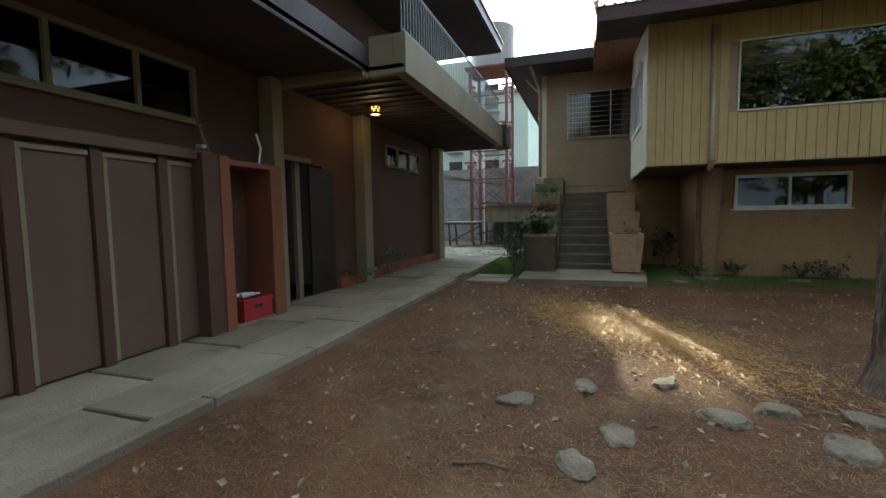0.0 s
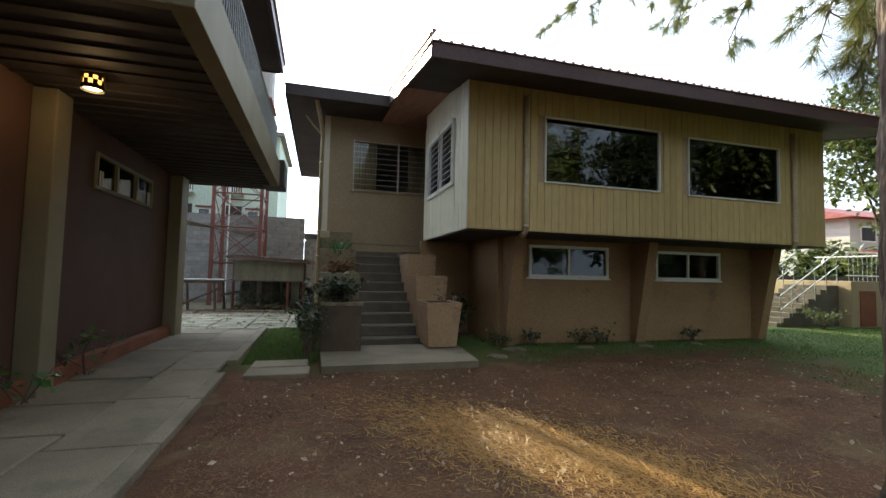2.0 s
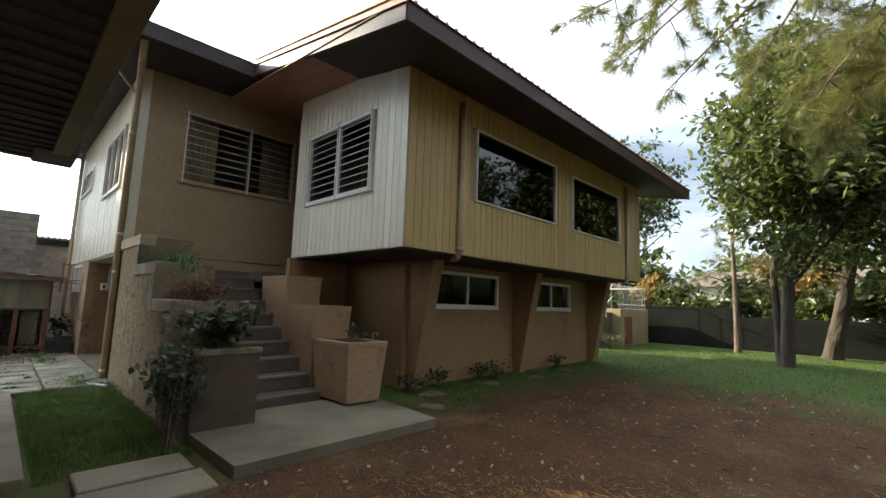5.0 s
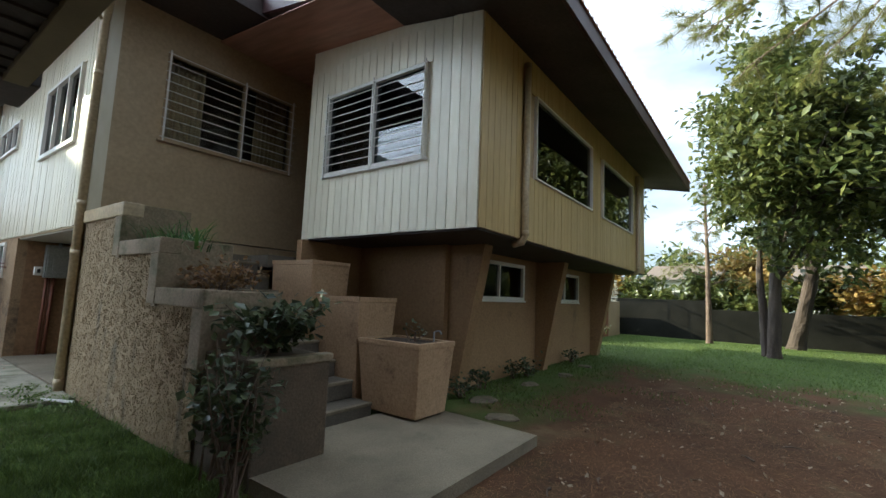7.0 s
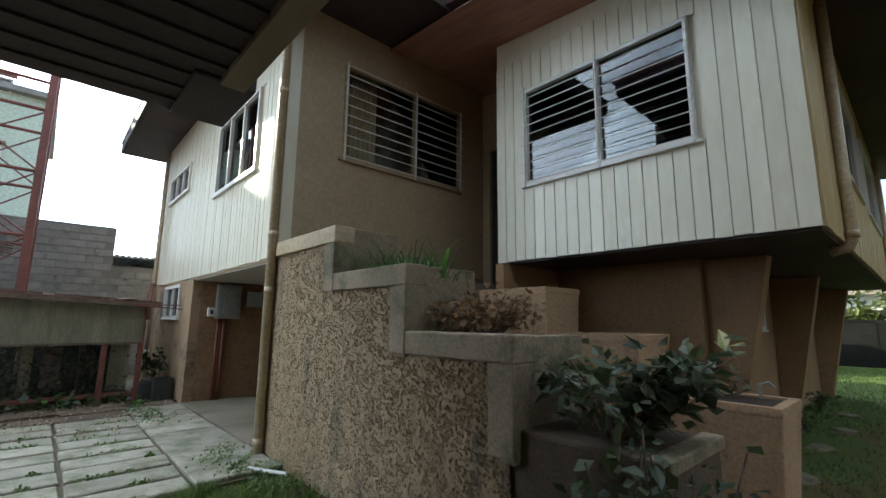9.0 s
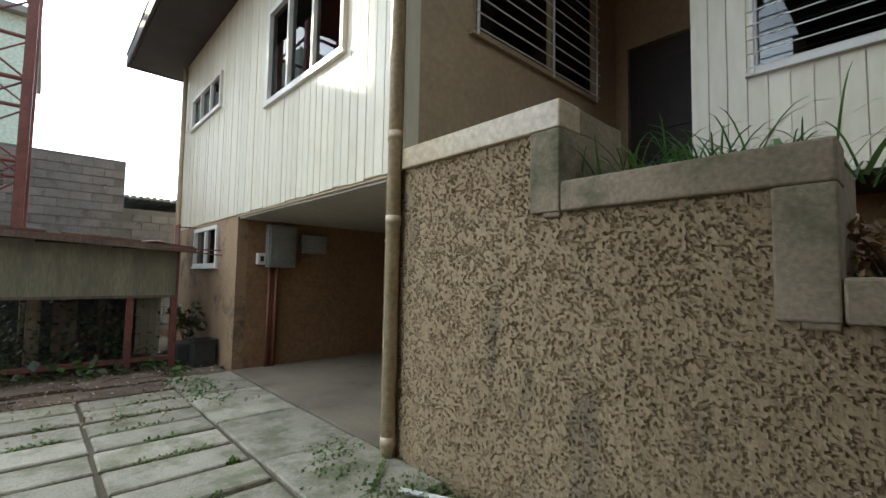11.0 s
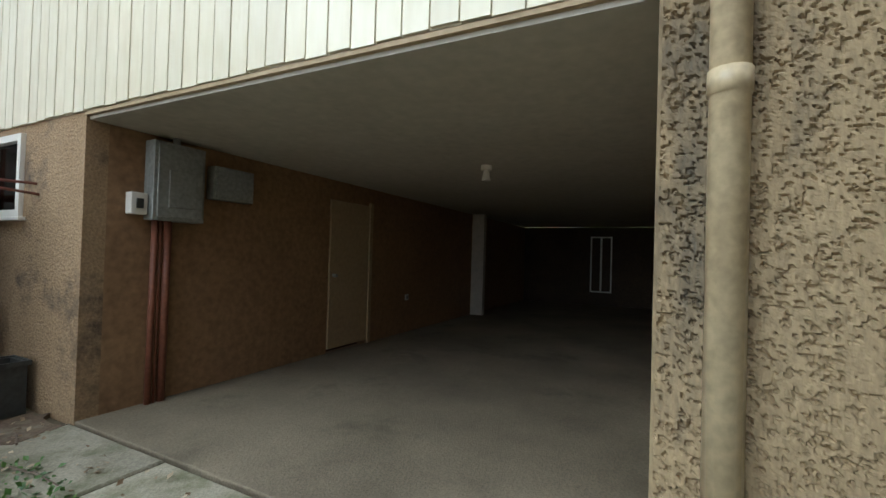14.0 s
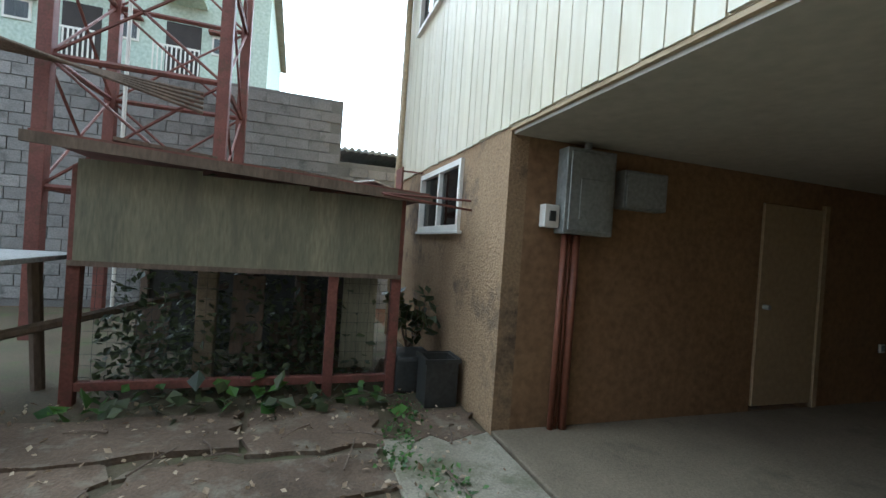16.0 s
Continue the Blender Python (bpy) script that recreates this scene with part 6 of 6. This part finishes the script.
# ---- small things ----
cr = thing("crate", "red plastic bottle crate on the nook floor", "crate")
CX0, CX1, CY0, CY1, CZ = -4.88, -4.52, 4.25, 4.8, G + 0.065
bm = bmesh.new()
for a in ((CX0, CX1, CY0, CY0 + 0.02), (CX0, CX1, CY1 - 0.02, CY1), (CX0, CX0 + 0.02, CY0 + 0.02, CY1 - 0.02), (CX1 - 0.02, CX1, CY0 + 0.02, CY1 - 0.02)):
    add_box(bm, *a, CZ, CZ + 0.24)
add_box(bm, CX0 + 0.02, CX1 - 0.02, CY0 + 0.02, CY1 - 0.02, CZ, CZ + 0.02)
part("crate_body", bm, M_CRATE, cr)
bm = bmesh.new()
for a in ((CX0 - 0.01, CX1 + 0.01, CY0 - 0.01, CY0 + 0.03), (CX0 - 0.01, CX1 + 0.01, CY1 - 0.03, CY1 + 0.01), (CX0 - 0.01, CX0 + 0.03, CY0 + 0.03, CY1 - 0.03), (CX1 - 0.03, CX1 + 0.01, CY0 + 0.03, CY1 - 0.03)):
    add_box(bm, *a, CZ + 0.24, CZ + 0.3)
part("crate_rim", bm, M_CRATE, cr)
# black plate on the crate side paints in the dark hand hole
part("hand_hole", box(CX1 + 0.001, CX1 + 0.006, CY0 + 0.2, CY0 + 0.35, CZ + 0.16, CZ + 0.21), M_BLACKPL, cr)
for k in range(2):
    b = thing("bottle", "empty clear bottle lying on the crate", "bottle", "bottles on the crate")
    p = Vector((CX0 + 0.12 + 0.1 * k, CY0 + 0.1, CZ + 0.335))
    part("bottle_body", tube([p, p + Vector((0.02, 0.2, 0.0)), p + Vector((0.022, 0.24, 0.0)), p + Vector((0.025, 0.3, 0))], 0.033, 12, 0.014), M_CLEAR, b)
    part("bottle_cap", tube([p + Vector((0.025, 0.3, 0)), p + Vector((0.027, 0.32, 0))], 0.017, 10), M_WHITE, b)
tagged(mesh_object("hose_end", tube([(-4.6, 4.75, 2.18), (-4.58, 4.78, 2.4), (-4.6, 4.72, 2.6)], 0.018, 8), M_WHITE), "short pale hose end standing on the nook", "hose")
tagged(mesh_object("branch", tube([(-4.62, 3.9, 2.25), (-4.64, 3.82, 2.5), (-4.7, 3.78, 2.75)], 0.022, 8, 0.012), M_OLDWOOD), "bare dry branch leaning above the cupboard", "branch")
tagged(mesh_object("bracket", box(-4.5, -4.4, 3.6, 3.66, 2.24, 2.28), M_GREYBOX), "small metal bracket on the cupboard top", "bracket")
tagged(mesh_object("tap", tube([(0.95, 10.5, 0.88), (0.95, 10.5, 1.02), (0.98, 10.44, 1.04), (0.98, 10.4, 1.0)], 0.012, 8), M_GREYBOX), "small metal tap rising from the pot", "tap")
tagged(mesh_object("cable", tube([(6.0, 12.0, 6.6), (3.0, 16.0, 8.3), (-1.0, 22.0, 11.5)], 0.012, 5), M_BLACKPL), "thin black overhead cable", "cable")
tagged(mesh_object("plank", tube([(-2.0, 14.45, G + 0.05), (-1.8, 13.95, G + 0.07)], 0.018, 6), M_CURTAIN), "pale stick lying in the weeds", "stick")
tagged(mesh_object("iron_bar", tube([(-2.5, 19.75, 1.78), (-1.6, 19.85, 1.72)], 0.012, 6), M_RUST), "thin rusty bar poking from the shed roof", "bar", "bars on the shed roof")
tagged(mesh_object("iron_bar", tube([(-2.5, 19.85, 1.8), (-1.7, 19.75, 1.8)], 0.012, 6), M_RUST), "thin rusty bar poking from the shed roof", "bar", "bars on the shed roof")

# ---- pieces of the block walls ----
def block_mesh(w, h):
    bm = box(0, w, -0.012, 0.03, 0, h)
    me = bpy.data.meshes.new("block")
    bm.to_mesh(me)
    bm.free()
    me.materials.append(M_BLOCK)
    return me


blk = block_mesh(0.385, 0.185)
rest = []
count = 0
rnd = random.Random(9)
for r in range(20):
    for c in range(34):
        x = -2.86 - 0.4 * c + (0.2 if r % 2 else 0)
        if x < -15.8 or x + 0.385 > -2.45:
            continue
        z = 0.05 + 0.2 * r
        if x > -8.6 and r >= 3 and count < 290:
            ob = new("block", blk)
            ob.parent = bw
            ob.location = (x, BY + rnd.uniform(-0.006, 0.006), z)
            count += 1
        else:
            rest.append((x, z))
bm = bmesh.new()
vs, fs = [], []
for x, z in rest:
    k = len(vs)
    vs += [(x + a, BY - 0.012 + b, z + d) for d in (0, 0.185) for a, b in ((0, 0), (0.385, 0), (0.385, 0.042), (0, 0.042))]
    fs += [tuple(k + i for i in f) for f in ((3, 2, 1, 0), (4, 5, 6, 7), (0, 1, 5, 4), (1, 2, 6, 5), (2, 3, 7, 6), (3, 0, 4, 7))]
bm.free()
tagged(raw("blocks", vs, fs, M_BLOCK, bw), kind="stuff")
for r in range(14):
    for c in range(10):
        ob = new("block", blk)
        ob.parent = bw2
        ob.location = (-2.4 + 0.4 * c + (0.2 if r % 2 else 0), BY + 0.5 + rnd.uniform(-0.006, 0.006), 0.1 + 0.2 * r)
